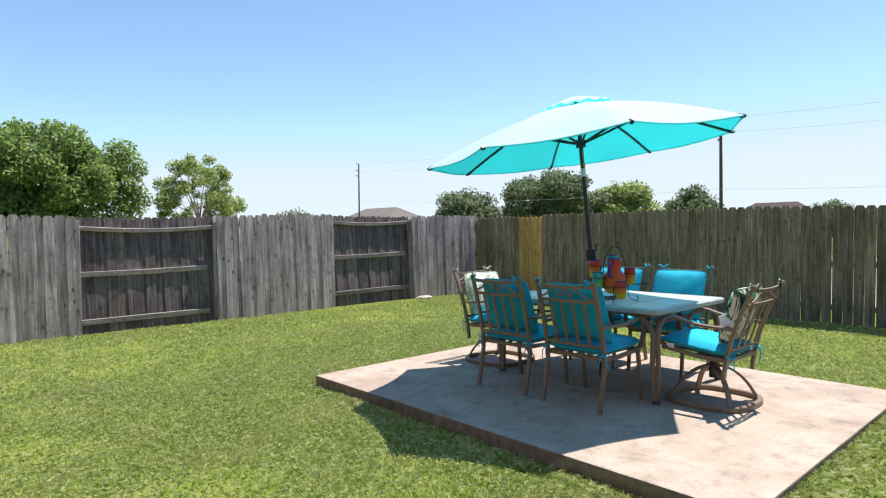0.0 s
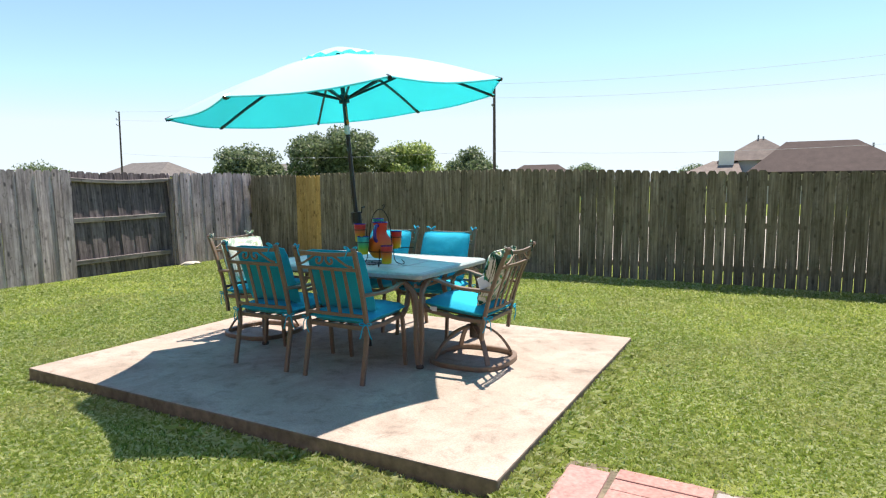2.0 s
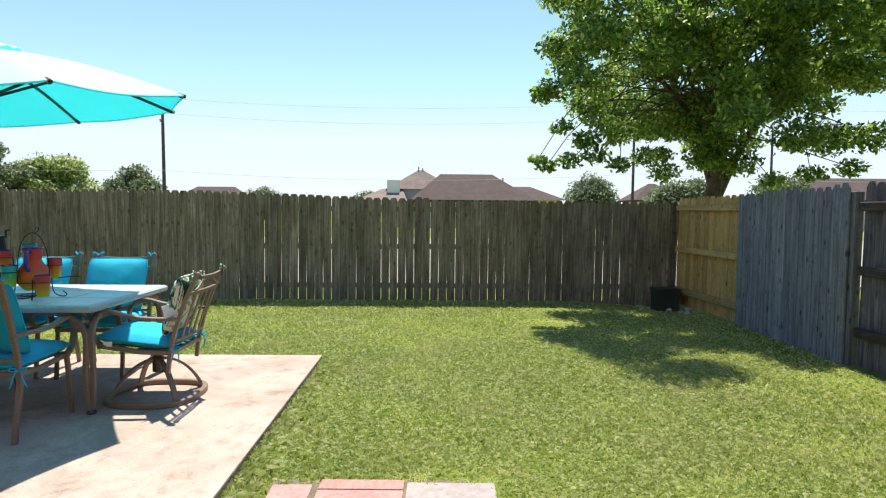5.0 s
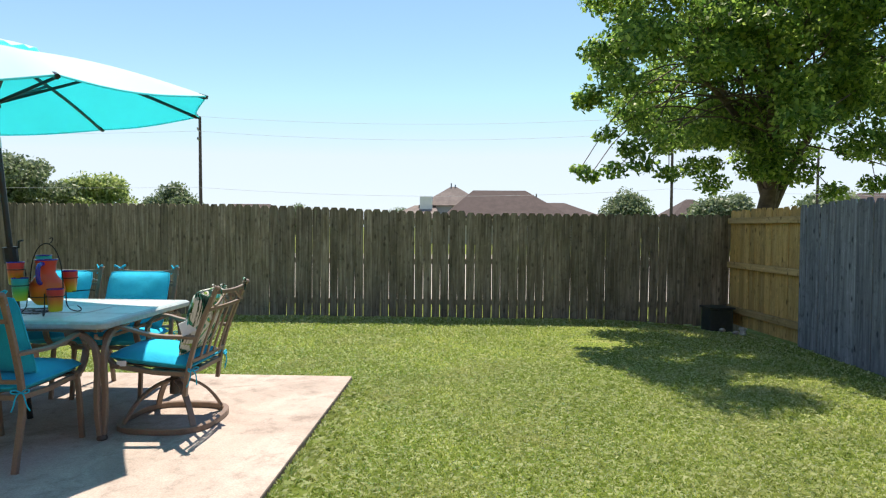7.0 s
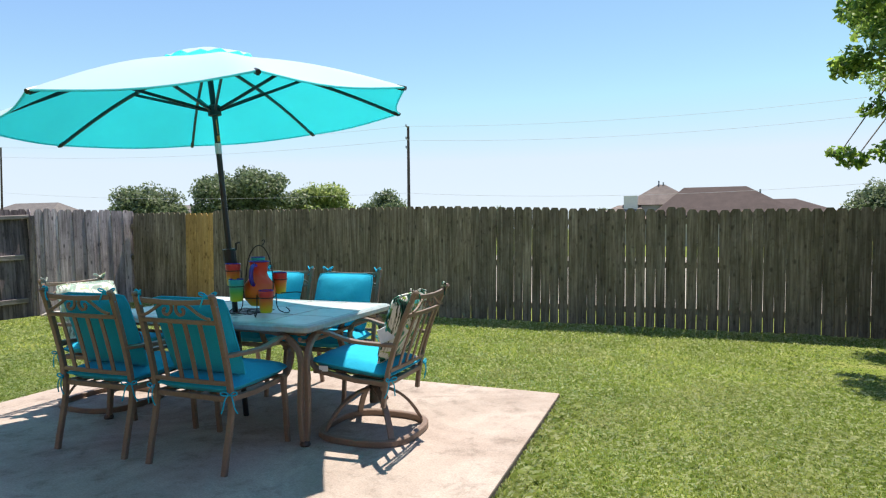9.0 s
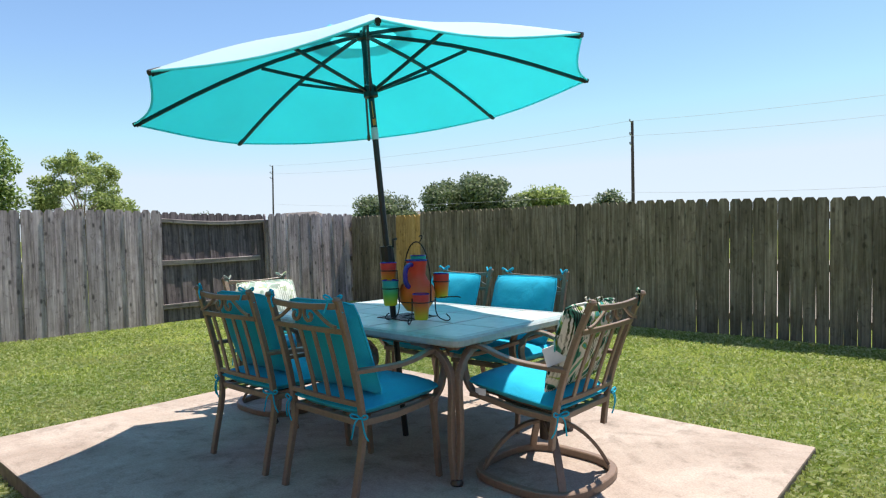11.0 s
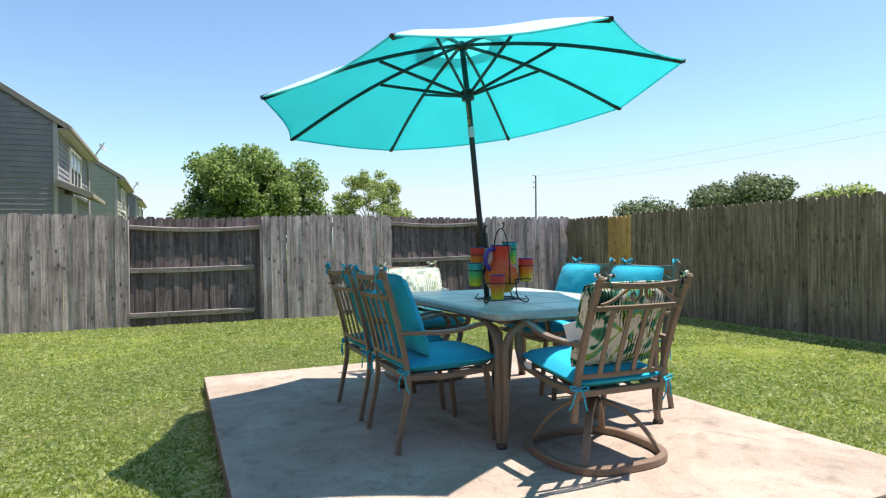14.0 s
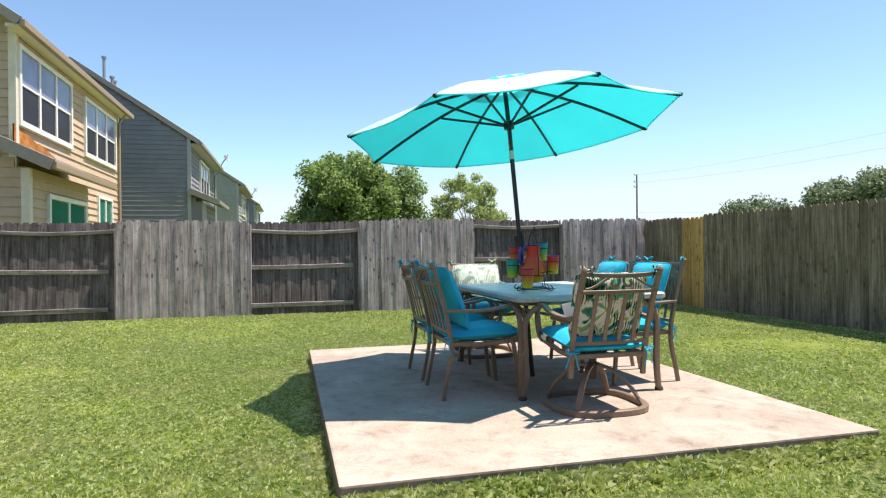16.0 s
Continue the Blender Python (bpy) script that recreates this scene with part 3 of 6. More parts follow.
def upper_chair(ch, legs=True, back_mat="teal"):
    """Arms, back, seat frame and cushions; the chair faces +y and stands on z = 0."""
    W = 0.268
    for s in (-1, 1):
        bm = bmesh.new()
        if legs:
            pts = bezier((s * W, -0.288, 0.0), (s * W, -0.255, 0.20), (s * W, -0.205, 0.32), (s * W, -0.225, 0.45), 7)
            pts += bezier((s * W, -0.225, 0.45), (s * W, -0.245, 0.60), (s * W, -0.30, 0.80), (s * W, -0.355, 0.985), 7)[1:]
        else:
            pts = bezier((s * W, -0.205, 0.26), (s * W, -0.205, 0.5), (s * W, -0.27, 0.74), (s * W, -0.365, 0.985), 10)
        bm_tube(bm, pts, 0, flat=(0.0165, 0.0135), up=(0, 1, 0))
        part("back_post", bm, M["bronze"], ch)
        bm = bmesh.new()
        bm_lathe(bm, [(0.0, 0.0), (0.016, 0.003), (0.02, 0.014), (0.014, 0.026), (0.0, 0.03)], 10, (s * W, -0.362 if legs else -0.372, 0.978))
        part("finial", bm, M["bronze"], ch, smooth=True)
        # arm with its down-turned front
        bm = bmesh.new()
        pts = bezier((s * W, -0.268, 0.655), (s * (W + 0.03), -0.12, 0.655), (s * (W + 0.03), 0.02, 0.63), (s * (W + 0.02), 0.19, 0.675), 9)
        pts += bezier((s * (W + 0.02), 0.19, 0.675), (s * (W + 0.015), 0.32, 0.70), (s * W, 0.385, 0.60), (s * W, 0.335, 0.49), 8)[1:]
        pts += bezier((s * W, 0.335, 0.49), (s * W, 0.312, 0.44), (s * W, 0.285, 0.425), (s * W, 0.24, 0.415), 5)[1:]
        bm_tube(bm, pts, 0, flat=(0.021, 0.0105), up=(0, -0.35, 1))
        part("arm", bm, M["bronze"], ch)
        if legs:
            bm = bmesh.new()
            bm_tube(bm, bezier((s * W, 0.25, 0.44), (s * W, 0.285, 0.30), (s * W, 0.285, 0.14), (s * W, 0.305, 0.0), 6), 0, flat=(0.0145, 0.0145), up=(0, 1, 0))
            part("leg", bm, M["bronze"], ch)
    bm = bmesh.new()
    for s in (-1, 1):
        bm_tube(bm, [(s * (W - 0.012), -0.215, 0.405), (s * (W - 0.012), 0.0, 0.395), (s * (W - 0.012), 0.30, 0.415)], 0, flat=(0.013, 0.016))
    bm_tube(bm, [(-W, 0.295, 0.412), (W, 0.295, 0.412)], 0, flat=(0.013, 0.016))
    bm_tube(bm, [(-W, -0.212, 0.402), (W, -0.212, 0.402)], 0, flat=(0.013, 0.016))
    for k in range(5):
        x = -0.18 + 0.09 * k
        bm_tube(bm, [(x, -0.21, 0.412), (x, 0.29, 0.415)], 0, flat=(0.016, 0.003))
    part("seat_frame", bm, M["bronze"], ch)

    def yb(z):
        return -0.222 - 0.145 * max(0.0, (z - 0.42) / 0.56) ** 1.25
    for z, hw in ((0.965, 0.014), (0.845, 0.012), (0.495, 0.012)):
        bm = bmesh.new()
        bow = -0.012 if z > 0.9 else 0.0
        bm_tube(bm, [(-W + 2 * W * i / 8, yb(z) - 0.012 * math.sin(math.pi * i / 8), z + bow * math.sin(math.pi * i / 8)) for i in range(9)], 0, flat=(0.009, hw), up=(0, 0, 1))
        part("back_rail", bm, M["bronze"], ch)
    for k in range(4):
        x = -0.156 + 0.104 * k
        bm = bmesh.new()
        bm_tube(bm, [(x, yb(z) - 0.009, z) for z in (0.50, 0.60, 0.70, 0.78, 0.845)], 0, flat=(0.0135, 0.005), up=(0, 1, 0))
        part("slat", bm, M["bronze"], ch)
    bm = bmesh.new()
    for s in (-1, 1):
        yy = yb(0.9) - 0.012
        pts = bezier((s * (W - 0.02), yy, 0.868), (s * 0.17, yy, 0.875), (s * 0.12, yy, 0.935), (s * 0.055, yy, 0.955), 8)
        pts += bezier((s * 0.055, yy, 0.955), (s * 0.005, yy, 0.965), (s * 0.0, yy, 0.895), (s * 0.045, yy, 0.882), 7)[1:]
        pts += bezier((s * 0.045, yy, 0.882), (s * 0.075, yy, 0.88), (s * 0.08, yy, 0.915), (s * 0.058, yy, 0.918), 5)[1:]
        bm_tube(bm, pts, 0, flat=(0.0075, 0.0065), up=(0, 1, 0))
    part("scroll", bm, M["bronze"], ch, "twin scroll ornament under the top rail")
    # cushions
    bm = bmesh.new()
    sm = pose(0, 0.055, 0.468, 1.5, 0, 0)
    pillow(bm, 0.53, 0.575, 0.125, sm)
    seat = part("seat_cushion", bm, M["teal"], ch, "teal canvas seat cushion", smooth=True)
    bm = bmesh.new()
    piping(bm, 0.54, 0.585, sm)
    part("piping", bm, M["teal"], seat, smooth=True)
    for s in (-1, 1):
        bm = bmesh.new()
        tie_bow(bm, (s * (W + 0.004), -0.235, 0.435), (s * 0.35, -0.9, 0), 0.0045, 0.10)
        part("tie", bm, M["teal"], seat, smooth=True)
    bm = bmesh.new()
    tall = 0.49 if back_mat == "teal" else 0.44
    tb = pose(0, -0.165, 0.735, 110, 0, 0) if back_mat == "teal" else pose(0, -0.185, 0.735, 102, 0, 0)
    pillow(bm, 0.52, tall, 0.135, tb, 0.45)
    back = part("back_cushion", bm, M[back_mat], ch, "teal canvas back cushion" if back_mat == "teal" else "tropical leaf print back cushion", smooth=True)
    bm = bmesh.new()
    piping(bm, 0.527, tall + 0.007, tb)
    part("piping", bm, M[back_mat], back, smooth=True)
    for s in (-1, 1):
        bm = bmesh.new()
        tie_bow(bm, (s * (W - 0.03), -0.352, 0.985), (s * 0.3, -0.6, 0.6), 0.0055, 0.06)
        part("tie", bm, M[back_mat], back, smooth=True)
    return seat, back


armchair = thing("dining_armchair", "bronze metal patio armchair with teal canvas cushions", "chair", (-2.50, 4.455, SZ), 0, "chairs round the patio table")
upper_chair(armchair, True)
copy_thing(armchair, pose(-3.235, 4.455, SZ, 0, 0, 1))
copy_thing(armchair, pose(-2.575, 5.885, SZ, 0, 0, 181))
copy_thing(armchair, pose(-3.27, 5.90, SZ, 0, 0, 178))


def swivel_chair(at, rz, label, print_mat="floral"):
    ch = thing("swivel_chair", label, "chair", at, rz, "chairs round the patio table")
    seat, back = upper_chair(ch, False, print_mat)
    rock_back = Matrix.Translation((0, 0, 0.36)) @ Matrix.Rotation(radians(4.5), 4, "X") @ Matrix.Translation((0, 0, -0.36))
    for ob in list(ch.children) + list(seat.children) + list(back.children):
        ob.data.transform(rock_back)
    R = 0.315
    bm = bmesh.new()
    pts = []
    for k in range(41):
        a = 2 * math.pi * k / 40 + math.pi / 4
        c, s = math.cos(a), math.sin(a)
        d = (abs(c) ** 3 + abs(s) ** 3) ** (1 / 3)
        pts.append((R * c / d, R * s / d, 0.021))
    bm_tube(bm, pts, 0, flat=(0.021, 0.021), cap=False)
    part("base_ring", bm, M["bronze"], ch, "rounded square floor ring")
    for k in range(4):
        a = math.pi / 2 * k + math.pi / 4
        c, s = math.cos(a), math.sin(a)
        bm = bmesh.new()
        bm_tube(bm, bezier((c * 0.035, s * 0.035, 0.285), (c * 0.17, s * 0.17, 0.275), (c * 0.28, s * 0.28, 0.15), (c * 0.335, s * 0.335, 0.035), 9), 0, flat=(0.019, 0.009), up=(0, 0, 1))
        part("base_leg", bm, M["bronze"], ch)
    bm = bmesh.new()
    bm_lathe(bm, [(0.0, 0.19), (0.034, 0.19), (0.034, 0.30), (0.026, 0.305), (0.026, 0.36), (0.0, 0.36)], 14)
    part("swivel_post", bm, M["bronze_dark"], ch, smooth=True)
    bm = bmesh.new()
    bm_box(bm, -0.10, 0.10, -0.13, 0.13, 0.352, 0.372, bevel=0.004)
    for s in (-1, 1):
        bm_tube(bm, [(s * 0.09, -0.2, 0.385), (s * 0.09, -0.12, 0.362), (s * 0.09, 0.12, 0.362), (s * 0.09, 0.235, 0.398)], 0, flat=(0.016, 0.006))
    part("rocker_plate", bm, M["bronze_dark"], ch)
    bm = bmesh.new()
    bm_box(bm, -0.03, 0.03, -0.003, 0.003, -0.018, 0.018, pose(-0.272, 0.225, 0.455, 4, 0, 100), 0.002)
    part("care_tag", bm, M["white_tag"], seat, "white sewn-in tag")
    bm = bmesh.new()
    bm_box(bm, -0.055, 0.055, -0.003, 0.003, -0.045, 0.045, pose(-0.262, -0.215, 0.70, -8, -14, -28), 0.002)
    part("care_tag", bm, M["white_tag"], back, "white sewn-in tag")
    return ch


swivel_chair((-1.81, 5.145, SZ), 90, "bronze swivel rocker with leaf print back cushion and teal seat")
swivel_chair((-4.085, 5.08, SZ), -90, "bronze swivel rocker with pale leaf print cushion", "floral_pale")

# table
TX0, TX1, TY0, TY1, TZ = -3.77, -2.035, 4.68, 5.89, 0.876
TCX, TCY = (TX0 + TX1) / 2, (TY0 + TY1) / 2


def slate():
    m, nt, b = base("blue_grey_tile", 0.32, 0, 0.5)
    v = stretch(nt, (1, 1, 1))
    n1, n2 = noise_node(nt, 9, 6, 0.65, v, 0.6), noise_node(nt, 55, 3, 0.6, v)
    c = ramp_node(nt, [(0.3, (0.44, 0.465, 0.455)), (0.5, (0.545, 0.565, 0.55)), (0.72, (0.65, 0.66, 0.64))], n1)
    info = nt.nodes.new("ShaderNodeObjectInfo")
    tone = ramp_node(nt, [(0.0, (0.86, 0.9, 0.9)), (1.0, (1.12, 1.1, 1.08))], info.outputs["Random"])
    nt.links.new(mixc(nt, 1.0, c, tone, "MULTIPLY"), b.inputs["Base Color"])
    bump(nt, b, n2, 0.12, 0.003)
    return m


M["tile"] = slate()
M["grout"] = plain("dark_grout", (0.07, 0.08, 0.08), 0.9, 0, 0.2, 60, 0.2)
M["rim"] = plain("slate_blue_rim", (0.38, 0.44, 0.43), 0.4, 0, 0.15, 25, 0.1)
table = thing("patio_table", "rectangular tile-topped patio table with curved bronze legs", "table", (TCX, TCY, SZ))
hx, hy, tz = (TX1 - TX0) / 2, (TY1 - TY0) / 2, TZ - SZ
bm = bmesh.new()
out = []
for sx, sy in ((1, 1), (-1, 1), (-1, -1), (1, -1)):
    for k in range(4):
        a = math.atan2(sy, sx) + radians(-45 + 30 * k)
        out.append((sx * (hx - 0.05) + 0.05 * math.cos(a), sy * (hy - 0.05) + 0.05 * math.sin(a)))
levels = ((0.0, -0.045), (0.008, -0.035), (0.008, -0.012), (-0.004, 0.0), (-0.05, 0.0), (-0.05, -0.012))
rings = []
for grow, dz in levels:
    rings.append([bm.verts.new((x + grow * (1 if x > 0 else -1), y + grow * (1 if y > 0 else -1), tz + dz)) for x, y in out])
for a, b in zip(rings, rings[1:]):
    for j in range(len(a)):
        bm.faces.new((a[j], a[(j + 1) % len(a)], b[(j + 1) % len(a)], b[j]))
bm.faces.new(rings[0])
bm.faces.new(rings[-1])
top = part("tabletop", bm, M["rim"], table, "blue-grey rim with a rounded edge")
bm = bmesh.new()
bm_box(bm, -hx + 0.048, hx - 0.048, -hy + 0.048, hy - 0.048, tz - 0.03, tz - 0.006)
part("grout_bed", bm, M["grout"], top)
NX, NY = 5, 3
cw, cd = (2 * hx - 0.10) / NX, (2 * hy - 0.10) / NY
bm = bmesh.new()
bm_box(bm, -cw / 2 + 0.0055, cw / 2 - 0.0055, -cd / 2 + 0.0055, cd / 2 - 0.0055, -0.008, 0.0, bevel=0.0025)
tile_me = mesh_of("tile", bm, M["tile"])
for i in range(NX):
    for j in range(NY):
        ob = new("tile", tile_me)
        ob.parent = top
        ob.matrix_basis = pose((i - (NX - 1) / 2) * cw, (j - (NY - 1) / 2) * cd, tz + rng.uniform(-0.0008, 0.0012))
bm = bmesh.new()
bm_lathe(bm, [(0.026, -0.05), (0.026, 0.006), (0.05, 0.006), (0.052, 0.001), (0.11, 0.0015)], 24, (0.073, -0.145, tz))
part("umbrella_collar", bm, M["bronze_dark"], table, "dark ring round the umbrella hole", smooth=True)
bm = bmesh.new()
for i in range(7):
    for j in range(7):
        mx_, my_ = 0.073 + (i - 3) * 0.04 + rng.uniform(-0.003, 0.003), -0.145 + (j - 3) * 0.04 + rng.uniform(-0.003, 0.003)
        if abs(i - 3) + abs(j - 3) > 1:
            bm_box(bm, mx_ - 0.016, mx_ + 0.016, my_ - 0.016, my_ + 0.016, tz - 0.004, tz + 0.004 + rng.uniform(0, 0.002))
part("mosaic", bm, M["bronze_dark"], top, "dark mosaic inlay round the umbrella hole")
for sx in (-1, 1):
    for sy in (-1, 1):
        leg = None
        for d in (0, 1):
            bm = bmesh.new()
            o = Vector((sx * (hx - 0.02), sy * (hy - 0.02), 0))
            inx, iny = (-sx, 0) if d == 0 else (0, -sy)
            p = lambda k, z: (o.x + inx * k - sx * 0.02, o.y + iny * k - sy * 0.02, z)
            pts = bezier(p(0.30, tz - 0.05), p(0.11, tz - 0.05), p(0.02, tz - 0.13), p(0.025, tz - 0.26), 9)
            pts += bezier(p(0.025, tz - 0.26), p(0.03, tz - 0.42), p(0.045, 0.22), p(0.012, 0.012), 8)[1:]
            bm_tube(bm, pts, 0, flat=(0.0165, 0.0165), up=(inx, iny, 0.2))
            if leg is None:
                leg = part("leg", bm, M["bronze"], table, "pair of curved bars meeting in one foot")
            else:
                part("leg_bar", bm, M["bronze"], leg)
        bm = bmesh.new()
        bm_lathe(bm, [(0.0, 0.0), (0.03, 0.0), (0.034, 0.01), (0.026, 0.03), (0.0, 0.034)], 14, (sx * (hx - 0.045), sy * (hy - 0.045), 0))
        part("foot", bm, M["bronze_dark"], leg, smooth=True)
bm = bmesh.new()
for s in (-1, 1):
    bm_tube(bm, [(-hx + 0.07, s * (hy - 0.10), tz - 0.06), (hx - 0.07, s * (hy - 0.10), tz - 0.06)], 0, flat=(0.013, 0.016))
    bm_tube(bm, [(s * (hx - 0.10), -hy + 0.07, tz - 0.06), (s * (hx - 0.10), hy - 0.07, tz - 0.06)], 0, flat=(0.013, 0.016))
    bm_tube(bm, bezier((s * (hx - 0.10), -hy + 0.08, tz - 0.10), (s * (hx - 0.36), -0.12, tz - 0.22), (s * (hx - 0.36), 0.12, tz - 0.22), (s * (hx - 0.10), hy - 0.08, tz - 0.10), 9), 0, flat=(0.011, 0.011))
part("apron", bm, M["bronze"], table)

# umbrella: the pole stands through the table, the crown leans towards -x and -y
UC = Vector((-2.945, 4.974, 2.232))          # centre of the rim
UN = Vector((-0.0795, -0.0785, 1.0)).normalized()
UR, UPH, UH = 1.42, radians(4.2), 0.43
e1 = Vector((1, 0, 0)) - UN * UN.x
e1.normalize()
e2 = UN.cross(e1)
UF = Matrix(((e1.x, e2.x, UN.x, UC.x), (e1.y, e2.y, UN.y, UC.y), (e1.z, e2.z, UN.z, UC.z), (0, 0, 0, 1)))


def canvas(name, pale=0.47, through_light=0.32):
    m, nt, b = base(name, 0.85, 0, 0.15)
    v = stretch(nt, (1, 1, 1))
    n1, n2 = noise_node(nt, 300, 2, 0.6, v), noise_node(nt, 3, 3, 0.6, v)
    c1 = ramp_node(nt, [(0.3, (0.05, 0.76, 0.80)), (0.7, (0.065, 0.84, 0.89))], n1)
    c2 = ramp_node(nt, [(0.3, (0.94, 0.96, 0.96)), (0.7, (1, 1, 1))], n2)
    c = mixc(nt, 1.0, c1, c2, "MULTIPLY")
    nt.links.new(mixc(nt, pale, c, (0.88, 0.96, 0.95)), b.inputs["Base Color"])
    tr = nt.nodes.new("ShaderNodeBsdfTranslucent")
    hs = nt.nodes.new("ShaderNodeHueSaturation")
    hs.inputs["Saturation"].default_value = 1.03
    nt.links.new(c, hs.inputs["Color"])
    nt.links.new(hs.outputs[0], tr.inputs[0])
    mx = nt.nodes.new("ShaderNodeMixShader")
    mx.inputs[0].default_value = through_light
    nt.links.new(b.outputs[0], mx.inputs[1])
    nt.links.new(tr.outputs[0], mx.inputs[2])
    nt.links.new(mx.outputs[0], nt.nodes["Material Output"].inputs[0])
    bump(nt, b, n1, 0.1, 0.002)
    return m


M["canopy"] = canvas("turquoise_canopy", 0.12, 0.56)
# outer face and cap: the sun's blown-out white is put into the cloth colour
M["canopy_outer"] = canvas("sunlit_white_canopy", 0.92, 0.53)
M["canopy_cap"] = canvas("sunlit_white_cap", 0.85, 0.5)
foot_w = Vector((-2.835, 5.115, SZ))
umbrella = thing("patio_umbrella", "open turquoise octagonal patio umbrella leaning on a black pole", "umbrella", foot_w)
UL = Matrix.Translation(-foot_w) @ UF


def rib_point(r, up=0.0):
    """Height of the ribs over the rim plane at radius r."""
    u = r / UR
    return UH * (1 - u) ** 1.0 + 0.055 * math.sin(math.pi * u) + up


bm = bmesh.new()
NR, NS = 10, 8
for k in range(8):
    a0, a1 = UPH + k * math.pi / 4, UPH + (k + 1) * math.pi / 4
    rows = []
    for i in range(NR + 1):
        r = 0.21 + (UR - 0.21) * i / NR
        row = []
        for j in range(NS + 1):
            w = j / NS
            p = Vector((math.cos(a0), math.sin(a0), 0)).lerp(Vector((math.cos(a1), math.sin(a1), 0)), w) * r
            sag = math.sin(math.pi * w) * (r / UR) ** 1.5
            p *= 1 - 0.035 * sag * (1 if i == NR else i / NR)
            p.z = rib_point(r, 0.012) - 0.028 * sag
            row.append(bm.verts.new(UL @ p))
        rows.append(row)
    for i in range(NR):
        for j in range(NS):
            bm.faces.new((rows[i][j], rows[i + 1][j], rows[i + 1][j + 1], rows[i][j + 1]))
bmesh.ops.remove_doubles(bm, verts=bm.verts[:], dist=0.002)
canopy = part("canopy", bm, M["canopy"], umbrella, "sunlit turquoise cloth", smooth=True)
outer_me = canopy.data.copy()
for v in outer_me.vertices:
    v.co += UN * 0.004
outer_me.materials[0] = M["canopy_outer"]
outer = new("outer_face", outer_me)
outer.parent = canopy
tagged(outer, "outer face of the cloth, whitened to look sunlit")
bm = bmesh.new()
for k in range(8):
    a0, a1 = UPH + k * math.pi / 4, UPH + (k + 1) * math.pi / 4
    pts = []
    for j in range(9):
        w = j / 8
        p = Vector((math.cos(a0), math.sin(a0), 0)).lerp(Vector((math.cos(a1), math.sin(a1), 0)), w) * UR
        sag = math.sin(math.pi * w)
        p *= 1 - 0.035 * sag
        p.z = rib_point(UR, 0.010) - 0.028 * sag
        pts.append(UL @ p)
    bm_tube(bm, pts, 0.006, 5)
part("hem", bm, M["canopy"], canopy, smooth=True)
bm = bmesh.new()
rows = []
for i, (r, dz) in enumerate(((0.012, 0.075), (0.10, 0.07), (0.20, 0.062), (0.285, 0.05), (0.32, 0.042))):
    row = []
    for j in range(48):
        a = UPH + 2 * math.pi * j / 48
        fl = (j % 6) / 6
        wav = 0.012 * math.sin(2 * math.pi * j / 3) * (i == 4)
        row.append(bm.verts.new(UL @ Vector((r * math.cos(a), r * math.sin(a), rib_point(r) + dz + wav - 0.01 * math.sin(math.pi * fl) * (i > 1)))))
    rows.append(row)
for a, b in zip(rows, rows[1:]):
    for j in range(48):
        bm.faces.new((a[j], b[j], b[(j + 1) % 48], a[(j + 1) % 48]))
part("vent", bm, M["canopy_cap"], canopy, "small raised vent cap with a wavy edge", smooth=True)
for k in range(8):
    a = UPH + k * math.pi / 4
    c, s = math.cos(a), math.sin(a)
    bm = bmesh.new()
    bm_tube(bm, [UL @ Vector((c * r, s * r, rib_point(r, -0.004))) for r in np.linspace(0.03, UR - 0.012, 9)], 0, flat=(0.0085, 0.011), up=UN)
    rib = part("rib", bm, M["black_metal"], umbrella)
    bm = bmesh.new()
    bm_tube(bm, [UL @ Vector((c * 0.03, s * 0.03, 0.069)), UL @ Vector((c * 0.64, s * 0.64, rib_point(0.64, -0.018)))], 0, flat=(0.007, 0.010), up=UN)
    part("strut", bm, M["black_metal"], rib)
    bm = bmesh.new()
    bm_tube(bm, [UL @ Vector((c * (UR - 0.055), s * (UR - 0.055), rib_point(UR - 0.055, 0.002))), UL @ Vector((c * (UR + 0.004), s * (UR + 0.004), rib_point(UR, 0.004)))], 0.014, 7)
    part("rib_cap", bm, M["black_metal"], rib)
hub_l, top_l = UL @ Vector((0, 0, 0.064)), UL @ Vector((0, 0, rib_point(0, 0.02)))
bm = bmesh.new()
bm_tube(bm, [Vector((0, 0, 0.0)), Vector((0, 0, 0)).lerp(hub_l, 0.55), hub_l, top_l], 0.0195, 14)
pole = part("pole", bm, M["black_metal"], umbrella, smooth=True)
joint = Vector((0, 0, 0)).lerp(hub_l, 0.885)
d = hub_l.normalized()
bm = bmesh.new()
bm_tube(bm, [joint - d * 0.045, joint + d * 0.03], 0.0225, 14)
part("tilt_collar", bm, M["silver"], pole, "silver tilt collar", smooth=True)
for name, lo, hi, r in (("runner_hub", -0.035, 0.045, 0.045), ("top_hub", 0.326, 0.366, 0.045)):
    bm = bmesh.new()
    bm_lathe(bm, [(0.02, lo), (r, lo + 0.006), (r, hi - 0.012), (r * 0.7, hi), (0.02, hi)], 16)
    for v in bm.verts:
        v.co = UL @ (v.co + Vector((0, 0, 0.064)))
    part(name, bm, M["black_metal"], umbrella, smooth=True)
kp = Vector((0, 0, 0)).lerp(hub_l, 0.555)
bm = bmesh.new()
bm_tube(bm, [kp - d * 0.105, kp - d * 0.09, kp - d * 0.03, kp + d * 0.005], 0.046, 12)
crank = part("crank_box", bm, M["black_metal"], umbrella, "black crank housing")
bm = bmesh.new()
